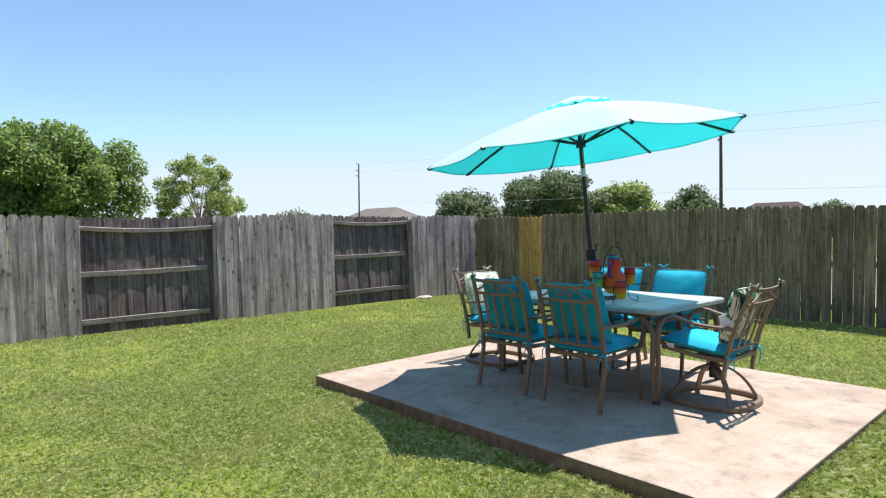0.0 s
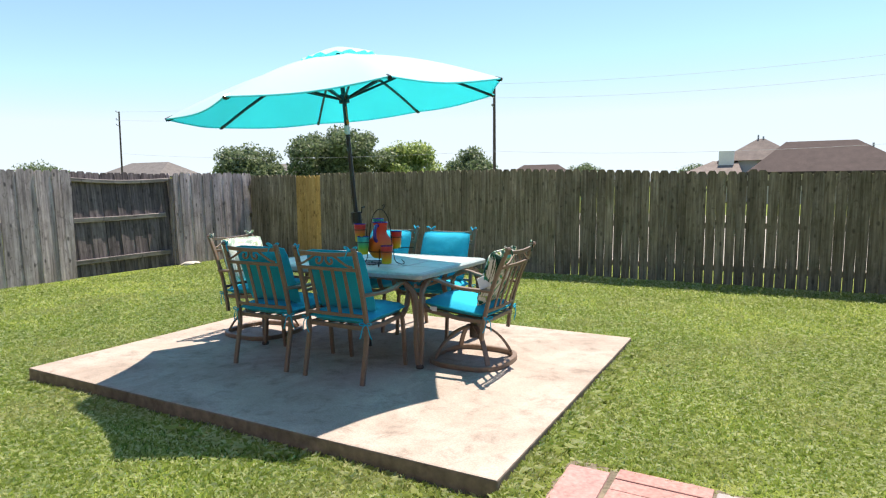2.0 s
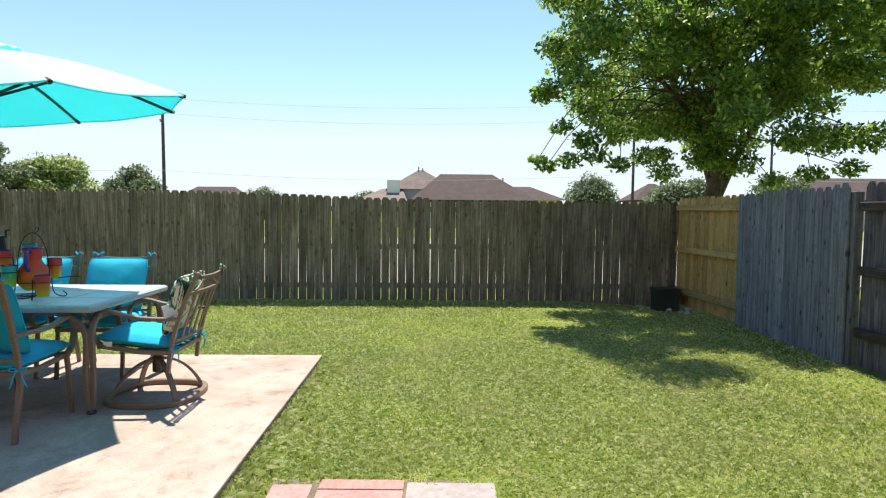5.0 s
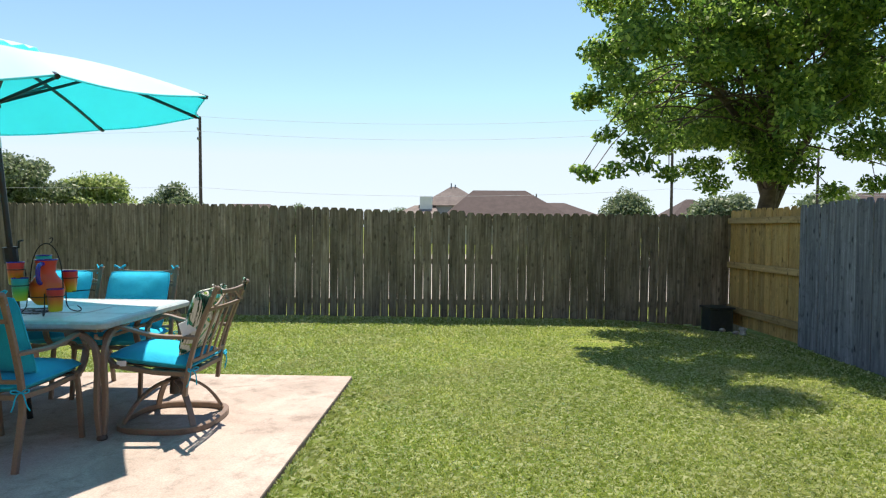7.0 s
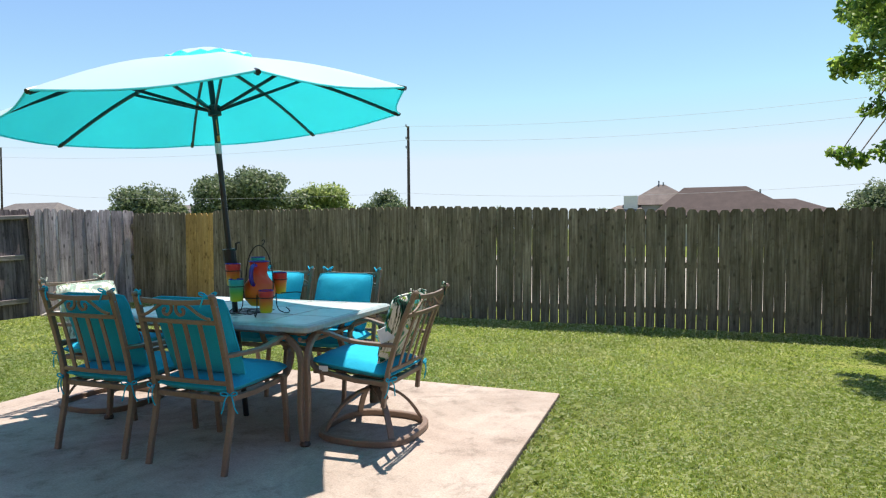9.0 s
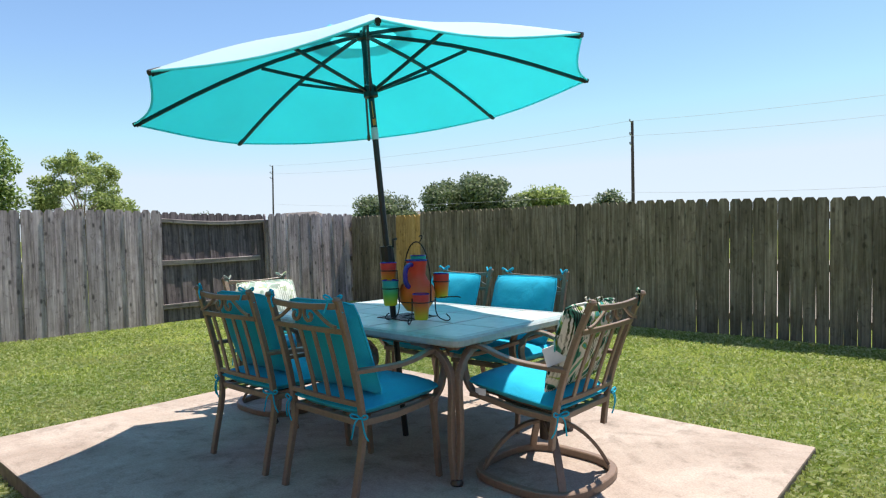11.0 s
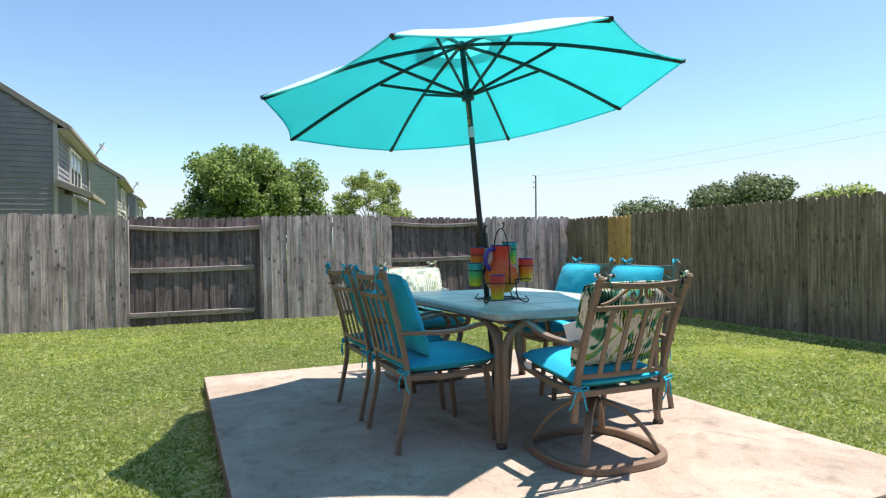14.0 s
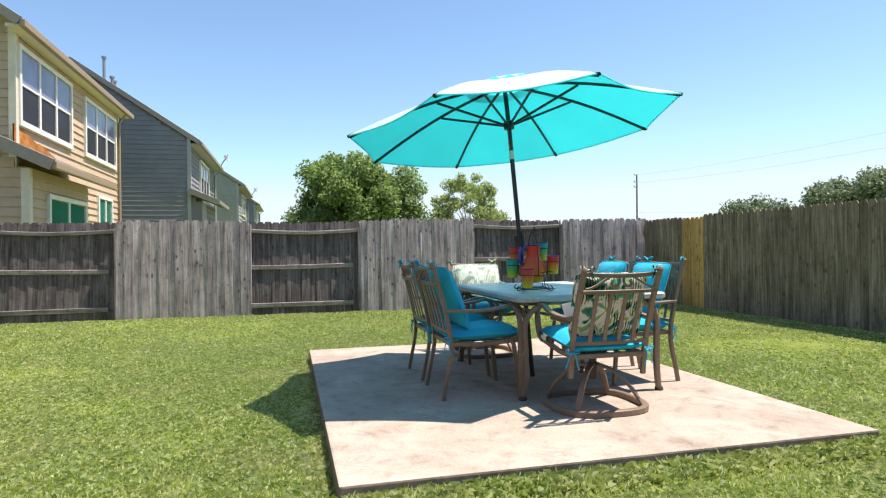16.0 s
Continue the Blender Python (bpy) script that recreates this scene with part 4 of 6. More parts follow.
bm_tube(bm, [kp + Vector((0.03, 0.0, 0)), kp + Vector((0.065, -0.005, 0.0)), kp + Vector((0.07, -0.01, 0.045)), kp + Vector((0.10, -0.01, 0.05))], 0.008, 7)
part("crank_handle", bm, M["black_metal"], crank)
bm = bmesh.new()
bm_tube(bm, [UL @ Vector((0.03, -0.03, 0.0)), UL @ Vector((0.032, -0.032, -0.10))], 0.003, 5)
bm_box(bm, -0.012, 0.012, -0.002, 0.002, -0.03, 0.01, UL @ Matrix.Translation((0.032, -0.032, -0.12)))
part("hang_tag", bm, plain("orange_tag", (0.7, 0.25, 0.05), 0.7), umbrella, "small orange tag on a cord")


# pitcher set in a wire caddy
def banded(name, stops, height):
    """Sprayed glass whose colour changes with height."""
    m, nt, b = base(name, 0.38, 0, 0.35)
    tc = nt.nodes.new("ShaderNodeTexCoord")
    sep = nt.nodes.new("ShaderNodeSeparateXYZ")
    nt.links.new(tc.outputs["Object"], sep.inputs[0])
    dv = nt.nodes.new("ShaderNodeMath")
    dv.operation = "DIVIDE"
    dv.inputs[1].default_value = height
    nt.links.new(sep.outputs[2], dv.inputs[0])
    nz = noise_node(nt, 30, 2, 0.5, tc.outputs["Object"])
    ad = nt.nodes.new("ShaderNodeMath")
    ad.operation = "MULTIPLY_ADD"
    ad.inputs[1].default_value = 0.06
    nt.links.new(nz, ad.inputs[0])
    nt.links.new(dv.outputs[0], ad.inputs[2])
    c = ramp_node(nt, stops, ad.outputs[0])
    nt.links.new(c, b.inputs["Base Color"])
    b.inputs["Transmission Weight"].default_value = 0.08
    b.inputs["Coat Weight"].default_value = 0.1
    return m


M["pitcher"] = banded("orange_red_glass", [(0.0, (0.78, 0.50, 0.02)), (0.2, (0.82, 0.22, 0.015)), (0.5, (0.80, 0.085, 0.02)), (1.0, (0.74, 0.035, 0.03))], 0.29)
M["glass_red"] = banded("red_to_yellow_glass", [(0.05, (0.72, 0.62, 0.02)), (0.4, (0.80, 0.28, 0.02)), (0.8, (0.70, 0.05, 0.04))], 0.125)
M["glass_teal"] = banded("teal_to_yellow_glass", [(0.05, (0.70, 0.66, 0.02)), (0.45, (0.12, 0.50, 0.08)), (0.85, (0.01, 0.38, 0.36))], 0.125)
M["purple"] = plain("cobalt_glass", (0.055, 0.03, 0.26), 0.2, 0, 0.1, 30, 0)
CX, CY = -2.661, 5.058
KS = 1.2
caddy = thing("wire_caddy", "black scrolled wire drinks caddy standing on the table", "caddy", (CX, CY, TZ + 0.002))
caddy.matrix_basis = pose(CX, CY, TZ + 0.002) @ Matrix.Scale(KS, 4)
GL = [(-38, 0.138, 0.022, "glass_red"), (-115, 0.142, 0.085, "glass_teal"), (-144, 0.145, 0.17, "glass_red"), (68, 0.138, 0.108, "glass_red"), (130, 0.138, 0.20, "glass_teal")]
bm = bmesh.new()
for z, r in ((0.02, 0.075), (0.10, 0.095)):
    bm_tube(bm, [(r * math.cos(2 * math.pi * k / 28), r * math.sin(2 * math.pi * k / 28), z) for k in range(29)], 0.0028, 5, cap=False)
for k in range(4):
    a = math.pi / 2 * k + 0.5
    c, s = math.cos(a), math.sin(a)
    pts = bezier((c * 0.15, s * 0.15, 0.035), (c * 0.19, s * 0.19, 0.01), (c * 0.165, s * 0.165, -0.004), (c * 0.14, s * 0.14, 0.004), 6)
    pts += bezier((c * 0.14, s * 0.14, 0.004), (c * 0.09, s * 0.09, 0.015), (c * 0.095, s * 0.095, 0.06), (c * 0.095, s * 0.095, 0.12), 6)[1:]
    bm_tube(bm, pts, 0.0032, 5)
bm_tube(bm, bezier((0.095, 0.0, 0.10), (0.12, 0.0, 0.50), (-0.12, 0.0, 0.50), (-0.095, 0.0, 0.10), 18), 0.0035, 6)
bm_tube(bm, bezier((0.02, 0, 0.398), (0.05, 0, 0.42), (0.045, 0.0, 0.445), (0.02, 0, 0.425), 8), 0.003, 5)
bm_tube(bm, bezier((0.15, 0, 0.125), (0.2, 0.02, 0.13), (0.24, 0.03, 0.135), (0.265, 0.03, 0.13), 6), 0.003, 5)
part("frame", bm, M["wire"], caddy)
for ang, rad, z, mk in GL:
    c, s = math.cos(radians(ang)), math.sin(radians(ang))
    bm = bmesh.new()
    zr = z + 0.085
    bm_tube(bm, [(c * rad + 0.044 * math.cos(2 * math.pi * k / 20), s * rad + 0.044 * math.sin(2 * math.pi * k / 20), zr) for k in range(21)], 0.0026, 5, cap=False)
    bm_tube(bm, [(c * 0.095, s * 0.095, 0.10), (c * 0.10, s * 0.10, zr - 0.02), (c * (rad - 0.044), s * (rad - 0.044), zr)], 0.0028, 5)
    part("glass_ring", bm, M["wire"], caddy)
bm = bmesh.new()
bm_lathe(bm, [(0.0, 0.0), (0.05, 0.0), (0.062, 0.012), (0.086, 0.045), (0.094, 0.085), (0.084, 0.125), (0.056, 0.16), (0.045, 0.185), (0.05, 0.225), (0.056, 0.255), (0.052, 0.255), (0.046, 0.225), (0.040, 0.185), (0.051, 0.155), (0.078, 0.12), (0.087, 0.085), (0.0, 0.01)], 28)
pitcher = part("pitcher", bm, M["pitcher"], None, smooth=True)
pitcher.matrix_basis = pose(CX, CY, TZ + 0.052 * KS) @ Matrix.Scale(KS, 4)
tagged(pitcher, "orange-red glass pitcher with cobalt handle in the caddy", "pitcher")
bm = bmesh.new()
hc, hs = math.cos(radians(-76)), math.sin(radians(-76))
bm_tube(bm, bezier((hc * 0.05, hs * 0.05, 0.235), (hc * 0.13, hs * 0.13, 0.25), (hc * 0.13, hs * 0.13, 0.14), (hc * 0.078, hs * 0.078, 0.125), 10), 0.0125, 8)
part("handle", bm, M["purple"], pitcher, "cobalt blue glass handle", smooth=True)
bm = bmesh.new()
bm_tube(bm, [(0.056 * math.cos(2 * math.pi * k / 28), 0.056 * math.sin(2 * math.pi * k / 28), 0.256) for k in range(29)], 0.004, 6, cap=False)
part("lip", bm, M["purple"], pitcher, "cobalt blue lip", smooth=True)
for ang, rad, z, mk in GL:
    c, s = math.cos(radians(ang)), math.sin(radians(ang))
    bm = bmesh.new()
    bm_lathe(bm, [(0.0, 0.0), (0.030, 0.0), (0.034, 0.006), (0.040, 0.08), (0.0425, 0.125), (0.0395, 0.125), (0.036, 0.08), (0.030, 0.012), (0.0, 0.01)], 20)
    g = part("drinking_glass", bm, M[mk], None, smooth=True)
    g.matrix_basis = pose(CX + c * rad * KS, CY + s * rad * KS, TZ + z * KS + 0.002) @ Matrix.Scale(KS, 4)
    tagged(g, "red to yellow tumbler held in the caddy" if mk == "glass_red" else "teal to yellow tumbler held in the caddy", "glass", "tumblers in the caddy")
    bm = bmesh.new()
    bm_tube(bm, [(0.041 * math.cos(2 * math.pi * k / 20), 0.041 * math.sin(2 * math.pi * k / 20), 0.125) for k in range(21)], 0.0028, 5, cap=False)
    part("lip", bm, M["purple"], g, "dark blue lip", smooth=True)

# ---------------------------------------------------------------- small things in the yard
def paver(name, x0, x1, y0, y1, mat, label, grooves=()):
    bm = bmesh.new()
    bm_box(bm, 0, x1 - x0, 0, y1 - y0, -0.03, 0.018, bevel=0.012)
    ob = part(name, bm, M[mat])
    ob.matrix_basis = pose(x0, y0, 0.0, rng.uniform(-0.6, 0.6), rng.uniform(-0.6, 0.6), rng.uniform(-1.0, 1.0))
    return tagged(ob, label, "paver", "stepping pavers in the lawn")


paver("paver", -0.60, -0.375, 3.10, 3.86, "paver_pink", "narrow pink cast paver sunk in the lawn")
paver("paver", 0.135, 0.63, 3.40, 3.90, "paver_grey", "square grey concrete paver sunk in the lawn")
bp = thing("brick_paver", "red cast paver scored like four bricks", "paver", (-0.35, 3.42, 0.0), -1.0, "stepping pavers in the lawn")
for k in range(4):
    bm = bmesh.new()
    bm_box(bm, 0.0, 0.47, k * 0.125 + 0.003, k * 0.125 + 0.122, -0.03, 0.019 + 0.002 * (k % 2), bevel=0.007)
    part("brick", bm, M["paver_brick"], bp)
paver("paver", -0.35, 0.12, 2.86, 3.36, "paver_grey", "square grey concrete paver sunk in the lawn")

# bare soil showing round the pavers
bm = bmesh.new()
ring = [(-0.62, 3.07), (-0.38, 3.07), (-0.38, 2.84), (0.15, 2.84), (0.15, 3.38), (0.65, 3.38), (0.65, 3.93), (-0.62, 3.93)]
edge = []
for (ax, ay), (bx, by) in zip(ring, ring[1:] + ring[:1]):
    k = max(2, int(math.hypot(bx - ax, by - ay) / 0.06))
    edge += [bm.verts.new((ax + (bx - ax) * i / k + rng.uniform(-0.022, 0.022), ay + (by - ay) * i / k + rng.uniform(-0.022, 0.022), 0.006)) for i in range(k)]
bmesh.ops.triangle_fill(bm, use_beauty=True, edges=[bm.edges.new((a, b)) for a, b in zip(edge, edge[1:] + edge[:1])])
for f in bm.faces:
    if f.normal.z < 0:
        f.normal_flip()
bed = part("ground", bm, plain("dry_brown_soil", (0.20, 0.165, 0.115), 0.95, 0, 0.4, 40, 0.6))
tagged(bed, "dark bare soil showing round the stepping pavers", "soil", kind="structure")

M["bin_green"] = plain("dark_green_plastic", (0.035, 0.045, 0.04), 0.55, 0, 0.25, 20, 0.2)
box = thing("utility_box", "dark green plastic box in the shaded fence corner", "box", (4.12, 10.5, -0.09), 4)
bm = bmesh.new()
bm_box(bm, -0.18, 0.18, -0.16, 0.16, 0.0, 0.36, bevel=0.025)
part("body", bm, M["bin_green"], box)
bm = bmesh.new()
bm_box(bm, -0.20, 0.20, -0.18, 0.18, 0.36, 0.39, bevel=0.012)
bm_box(bm, -0.06, 0.06, -0.19, -0.175, 0.345, 0.38, bevel=0.004)
part("lid", bm, M["bin_green"], box)


def rock(at, size, rz, label):
    bm = bmesh.new()
    bmesh.ops.create_icosphere(bm, subdivisions=2, radius=1.0)
    for v in bm.verts:
        k = 1 + 0.22 * noise.noise(v.co * 1.7 + Vector((at[0], at[1], 0)))
        v.co = Vector((v.co.x * size[0] * k, v.co.y * size[1] * k, v.co.z * size[2] * k))
    ob = part("stone", bm, M["stone"], smooth=True)
    ob.matrix_basis = pose(*at, 0, 0, rz)
    return tagged(ob, label, "stone")


rock((-10.02, 9.05, 0.03), (0.20, 0.10, 0.05), 80, "flat pale stone lying at the fence foot")
for k in range(5):
    rock((4.18 + 0.05 * k * (-1) ** k, 9.75 + 0.11 * k, 0.0), (0.05 + 0.012 * (k % 3), 0.04, 0.03), 40 * k, "pale rubble lying by the fence corner")


# ---------------------------------------------------------------- trees
def crown_mesh(name, clumps, leaves, size, mat, seed, aspect=0.55, flat=0.8):
    """Leaves as small bent diamonds round clump centres: clumps = list of (centre, radius)."""
    r = np.random.default_rng(seed)
    vol = np.array([c[1] ** 2 for c in clumps])
    idx = r.choice(len(clumps), leaves, p=vol / vol.sum())
    cen = np.array([tuple(c[0]) for c in clumps])[idx]
    rad = np.array([c[1] for c in clumps])[idx]
    d = r.normal(size=(leaves, 3))
    d /= np.linalg.norm(d, axis=1)[:, None]
    d[:, 2] *= flat
    pos = cen + d * (rad * r.uniform(0.35, 1.05, leaves))[:, None]
    ax = r.normal(size=(leaves, 3)) + d * 0.7 + np.array([0, 0, -0.35])
    ax /= np.linalg.norm(ax, axis=1)[:, None]
    up = r.normal(size=(leaves, 3)) * 0.75 + np.array([0, 0, 1.0]) + d * 0.4
    sd = np.cross(ax, up)
    sd /= np.linalg.norm(sd, axis=1)[:, None] + 1e-9
    nm = np.cross(sd, ax)
    ln = (size * r.uniform(0.6, 1.35, leaves))[:, None]
    v0 = pos - ax * ln * 0.5
    v1 = pos + sd * ln * aspect * 0.5 - nm * ln * 0.08
    v2 = pos + ax * ln * 0.5 - nm * ln * 0.12
    v3 = pos - sd * ln * aspect * 0.5 - nm * ln * 0.08
    verts = np.stack([v0, v1, v2, v3], 1).reshape(-1, 3)
    faces = np.arange(leaves * 4).reshape(-1, 4)
    return mesh_np(name, verts, faces, mat)


def tree(name, label, at, height, rx, rz0, leaves, leaf, mat, seed, clump=0.8, n_clumps=40, trunk=0.16, bark="bark", ry=None, sparse=0.0, limbs=7, lean=(0, 0), extra=(), flat=0.8, fork=None):
    """A tree at at: crown from rz0 to height, rx wide each way."""
    r = random.Random(seed)
    ry = ry or rx
    tr = thing(name, label, "tree", at)
    cz, hz = (height + rz0) / 2, (height - rz0) / 2
    clumps = []
    while len(clumps) < n_clumps:
        p = Vector((r.uniform(-1, 1), r.uniform(-1, 1), r.uniform(-1, 1)))
        if p.length > 1 or p.length < (0.25 + sparse):
            continue
        k = 1 + 0.18 * noise.noise(p * 2.1 + Vector((seed, 0, 0)))
        taper = 1.0 - 0.25 * max(0, p.z)
        clumps.append((Vector((p.x * rx * k * taper + lean[0] * (p.z + 1), p.y * ry * k * taper + lean[1] * (p.z + 1), cz + p.z * hz * k)), clump * r.uniform(0.6, 1.25)))
    clumps += [(Vector(e[:3]), e[3]) for e in extra]
    bm = bmesh.new()
    fork = fork or rz0 + 0.12 * (height - rz0)
    pts = [Vector((0.10 * math.sin(i * 1.3) * trunk * 3, 0.08 * math.cos(i * 1.7) * trunk * 3, fork * i / 5)) for i in range(6)]
    pts[0].z = -0.1
    bm_tube(bm, pts, trunk, 10, r_end=trunk * 0.72)
    picks = r.sample(clumps, min(len(clumps), limbs * 3))
    mains = []
    for i, (c, cr) in enumerate(picks[:limbs]):
        s = pts[-1] - Vector((0, 0, r.uniform(0, fork * 0.2)))
        mid = s.lerp(c, 0.5) + Vector((0, 0, 0.12 * hz))
        path = bezier(s, s.lerp(mid, 0.6) + Vector((0, 0, 0.2 * hz)), mid, c, 7)
        bm_tube(bm, path, trunk * 0.42, 7, r_end=trunk * 0.08)
        mains.append(path)
    picks += [(Vector(e[:3]), e[3]) for e in extra]
    for i, (c, cr) in enumerate(picks[limbs:]):
        path = mains[i % len(mains)]
        s = path[r.randint(2, 5)]
        w = 0.13 * (c - s).length
        bend = [Vector((r.uniform(-w, w), r.uniform(-w, w), r.uniform(0.3, 1.6) * w)) for _ in range(2)]
        bm_tube(bm, bezier(s, s.lerp(c, 0.33) + bend[0], s.lerp(c, 0.7) + bend[1], c, 6), trunk * 0.10, 5, r_end=trunk * 0.03)
    part("trunk", bm, M[bark], tr, smooth=True)
    ob = new("crown", crown_mesh("crown", clumps, leaves, leaf, M[mat], seed, 0.55, flat))
    ob.parent = tr
    return tr


# the tree that overhangs the +x fence
rt = random.Random(19)
sprays = [
    (-3.4, -2.1, 2.2, 0.18), (-2.35, -2.1, 2.22, 0.2), (-3.53, -2.05, 2.28, 0.15), (-3.07, -2.1, 2.28, 0.22), (-2.7, -2.2, 2.34, 0.22),
    (-2.85, -2, 2.58, 0.24), (-2.45, -2.1, 2.7, 0.34), (-3.2, -2.1, 2.75, 0.18), (-2.75, -1.8, 3.05, 0.34), (-3.47, -2, 3.2, 0.2),
    (-3.4, -2.1, 3.25, 0.28), (-3.05, -2.5, 3.35, 0.32), (-3.1, -2, 3.6, 0.34), (-3.33, -2.05, 3.85, 0.25), (-2.8, -2.3, 4.1, 0.45),
    (-3.3, -1.9, 4.6, 0.28), (-2.75, -2.7, 4.6, 0.45), (-2.85, -1.5, 4.7, 0.45), (-2.6, -1.9, 5.3, 0.45), (-2.55, -3.1, 5.3, 0.5)]
for k in range(30):                                   # overhanging boughs on the yard side
    u = k / 29
    sprays.append((-3.0 + 5.7 * u + rt.uniform(-0.2, 0.2), rt.uniform(-3.1, -1.8), rt.choice((2.8, 3.2, 3.7, 4.3, 4.9, 5.5)) + rt.uniform(-0.2, 0.2), rt.uniform(0.36, 0.48)))
for k in range(3):                                    # low shoots behind the fence
    sprays.append((0.75 + 0.5 * k, -0.5 - 0.25 * k, 2.1 + 0.1 * k, 0.27))
tree("shade_tree", "leafy green tree leaning over the fence", (5.3, 11.4, 0), 7.4, 3.05, 2.05, 155000, 0.086, "leaf_near", 11, 0.40, 270, 0.19, "bark", 3.1, 0.05, 7, (0.28, -0.05), sprays, 0.6, 2.15)
# trees beyond the fences
tree("oak_tree", "dense round green tree behind the fence", (-46.5, 7.9, 0), 8.8, 4.6, 0.8, 62000, 0.28, "leaf_oak", 21, 1.2, 100, 0.3, "bark", 4.3, 0.0, 9, (0, 0), [(0.5, 4.3, 7.2, 1.2), (0, 5.0, 6.2, 1.3), (0.6, 4.4, 5.0, 1.4), (0, 5.2, 4.0, 1.4), (0.5, 4.2, 3.0, 1.5), (1.0, 3.4, 6.2, 1.2)])
tree("thin_tree", "sparse pale green tree with visible branches", (-45.0, 17.2, 0), 7.3, 3.1, 1.6, 19000, 0.19, "leaf_pale", 22, 0.56, 95, 0.16, "bark_pale", 3.2, 0.1, 11)
for nm, lb, az, d, ht, w, z0, lf, sd in (
        ("far_tree", "dark round tree in the distance", -46.4, 62, 5.2, 2.9, 0.5, 3200, 31),
        ("far_tree", "broad grey-green tree in the distance", -38.4, 60, 7.25, 4.4, 0.5, 5200, 32),
        ("far_tree", "bright green tree in the distance", -31.9, 62, 5.9, 3.0, 0.5, 3600, 33),
        ("far_tree", "dark round tree in the distance", -25.9, 66, 5.2, 2.3, 0.5, 2600, 34),
        ("far_tree", "small far tree above the fence", -15.5, 90, 4.4, 1.8, 0.5, 1400, 35),
        ("far_tree", "small far tree above the fence", -6.2, 95, 4.0, 2.2, 0.5, 1400, 36),
        ("far_tree", "grey-green tree in the distance", 14.9, 60, 4.7, 2.0, 0.5, 2400, 37),
        ("far_tree", "grey-green tree in the distance", 22.8, 48, 3.7, 1.9, 0.4, 2400, 38),
        ("far_tree", "grey-green tree in the distance", 30.5, 46, 3.6, 2.1, 0.4, 2200, 39),
        ("far_tree", "low green tree in the distance", -62.0, 75, 3.9, 2.6, 0.5, 1500, 40)):
    a = radians(az)
    tree(nm, lb, (0.1 + d * math.sin(a), 1.5 + d * math.cos(a), 0), ht, w * 1.12, z0, lf * 5, 0.32, "leaf_far" if sd != 33 else "leaf_pale", sd, 1.05, 90, 0.2, "bark", None, 0.0, 6)


# ---------------------------------------------------------------- houses
M["sid_tan"] = plain("tan_lap_siding", (0.50, 0.365, 0.26), 0.75, 0, 0.08, 4, 0.05)
M["sid_grey"] = plain("slate_grey_lap_siding", (0.215, 0.22, 0.245), 0.75, 0, 0.1, 2, 0.05)
M["sid_sage"] = plain("sage_lap_siding", (0.31, 0.325, 0.285), 0.75, 0, 0.08, 2, 0.05)
M["sid_cream"] = plain("cream_stucco", (0.62, 0.56, 0.48), 0.85, 0, 0.08, 2, 0.05)
M["trim"] = plain("cream_trim_paint", (0.66, 0.60, 0.50), 0.6, 0, 0.06, 8, 0.05)
M["trim_white"] = plain("white_trim_paint", (0.74, 0.72, 0.68), 0.6, 0, 0.05, 8, 0.05)
M["trim_grey"] = plain("grey_trim_paint", (0.36, 0.36, 0.37), 0.6, 0, 0.08, 8, 0.05)
M["fascia"] = plain("dull_brown_fascia_paint", (0.25, 0.225, 0.20), 0.6, 0, 0.1, 8, 0.05)
M["gutter"] = plain("brown_gutter_paint", (0.30, 0.22, 0.14), 0.5, 0, 0.08, 8, 0.05)
M["shingle"] = plain("brown_asphalt_shingle", (0.07, 0.05, 0.045), 0.95, 0, 0.3, 14, 0.5)
M["shingle_grey"] = plain("grey_asphalt_shingle", (0.17, 0.155, 0.145), 0.95, 0, 0.3, 14, 0.5)
M["shingle_pale"] = plain("pale_brown_shingle", (0.21, 0.175, 0.155), 0.95, 0, 0.3, 14, 0.5)
M["rust"] = plain("rust_stain_orange", (0.45, 0.17, 0.03), 0.8, 0, 0.4, 6, 0.2)


def glass_mat(name, col, rough=0.12, spec=0.3):
    m, nt, b = base(name, rough, 0.0, spec)
    v = stretch(nt, (1, 1, 1))
    c = ramp_node(nt, [(0.3, tuple(k * 0.8 for k in col)), (0.7, tuple(k * 1.15 for k in col))], noise_node(nt, 1.2, 2, 0.5, v))
    nt.links.new(c, b.inputs["Base Color"])
    return m


M["pane_blind"] = glass_mat("pane_over_blind", (0.22, 0.22, 0.36))
M["pane_screen"] = glass_mat("pane_behind_screen", (0.035, 0.035, 0.045), 0.5, 0.12)
M["pane_green"] = glass_mat("green_tinted_pane", (0.02, 0.16, 0.12))


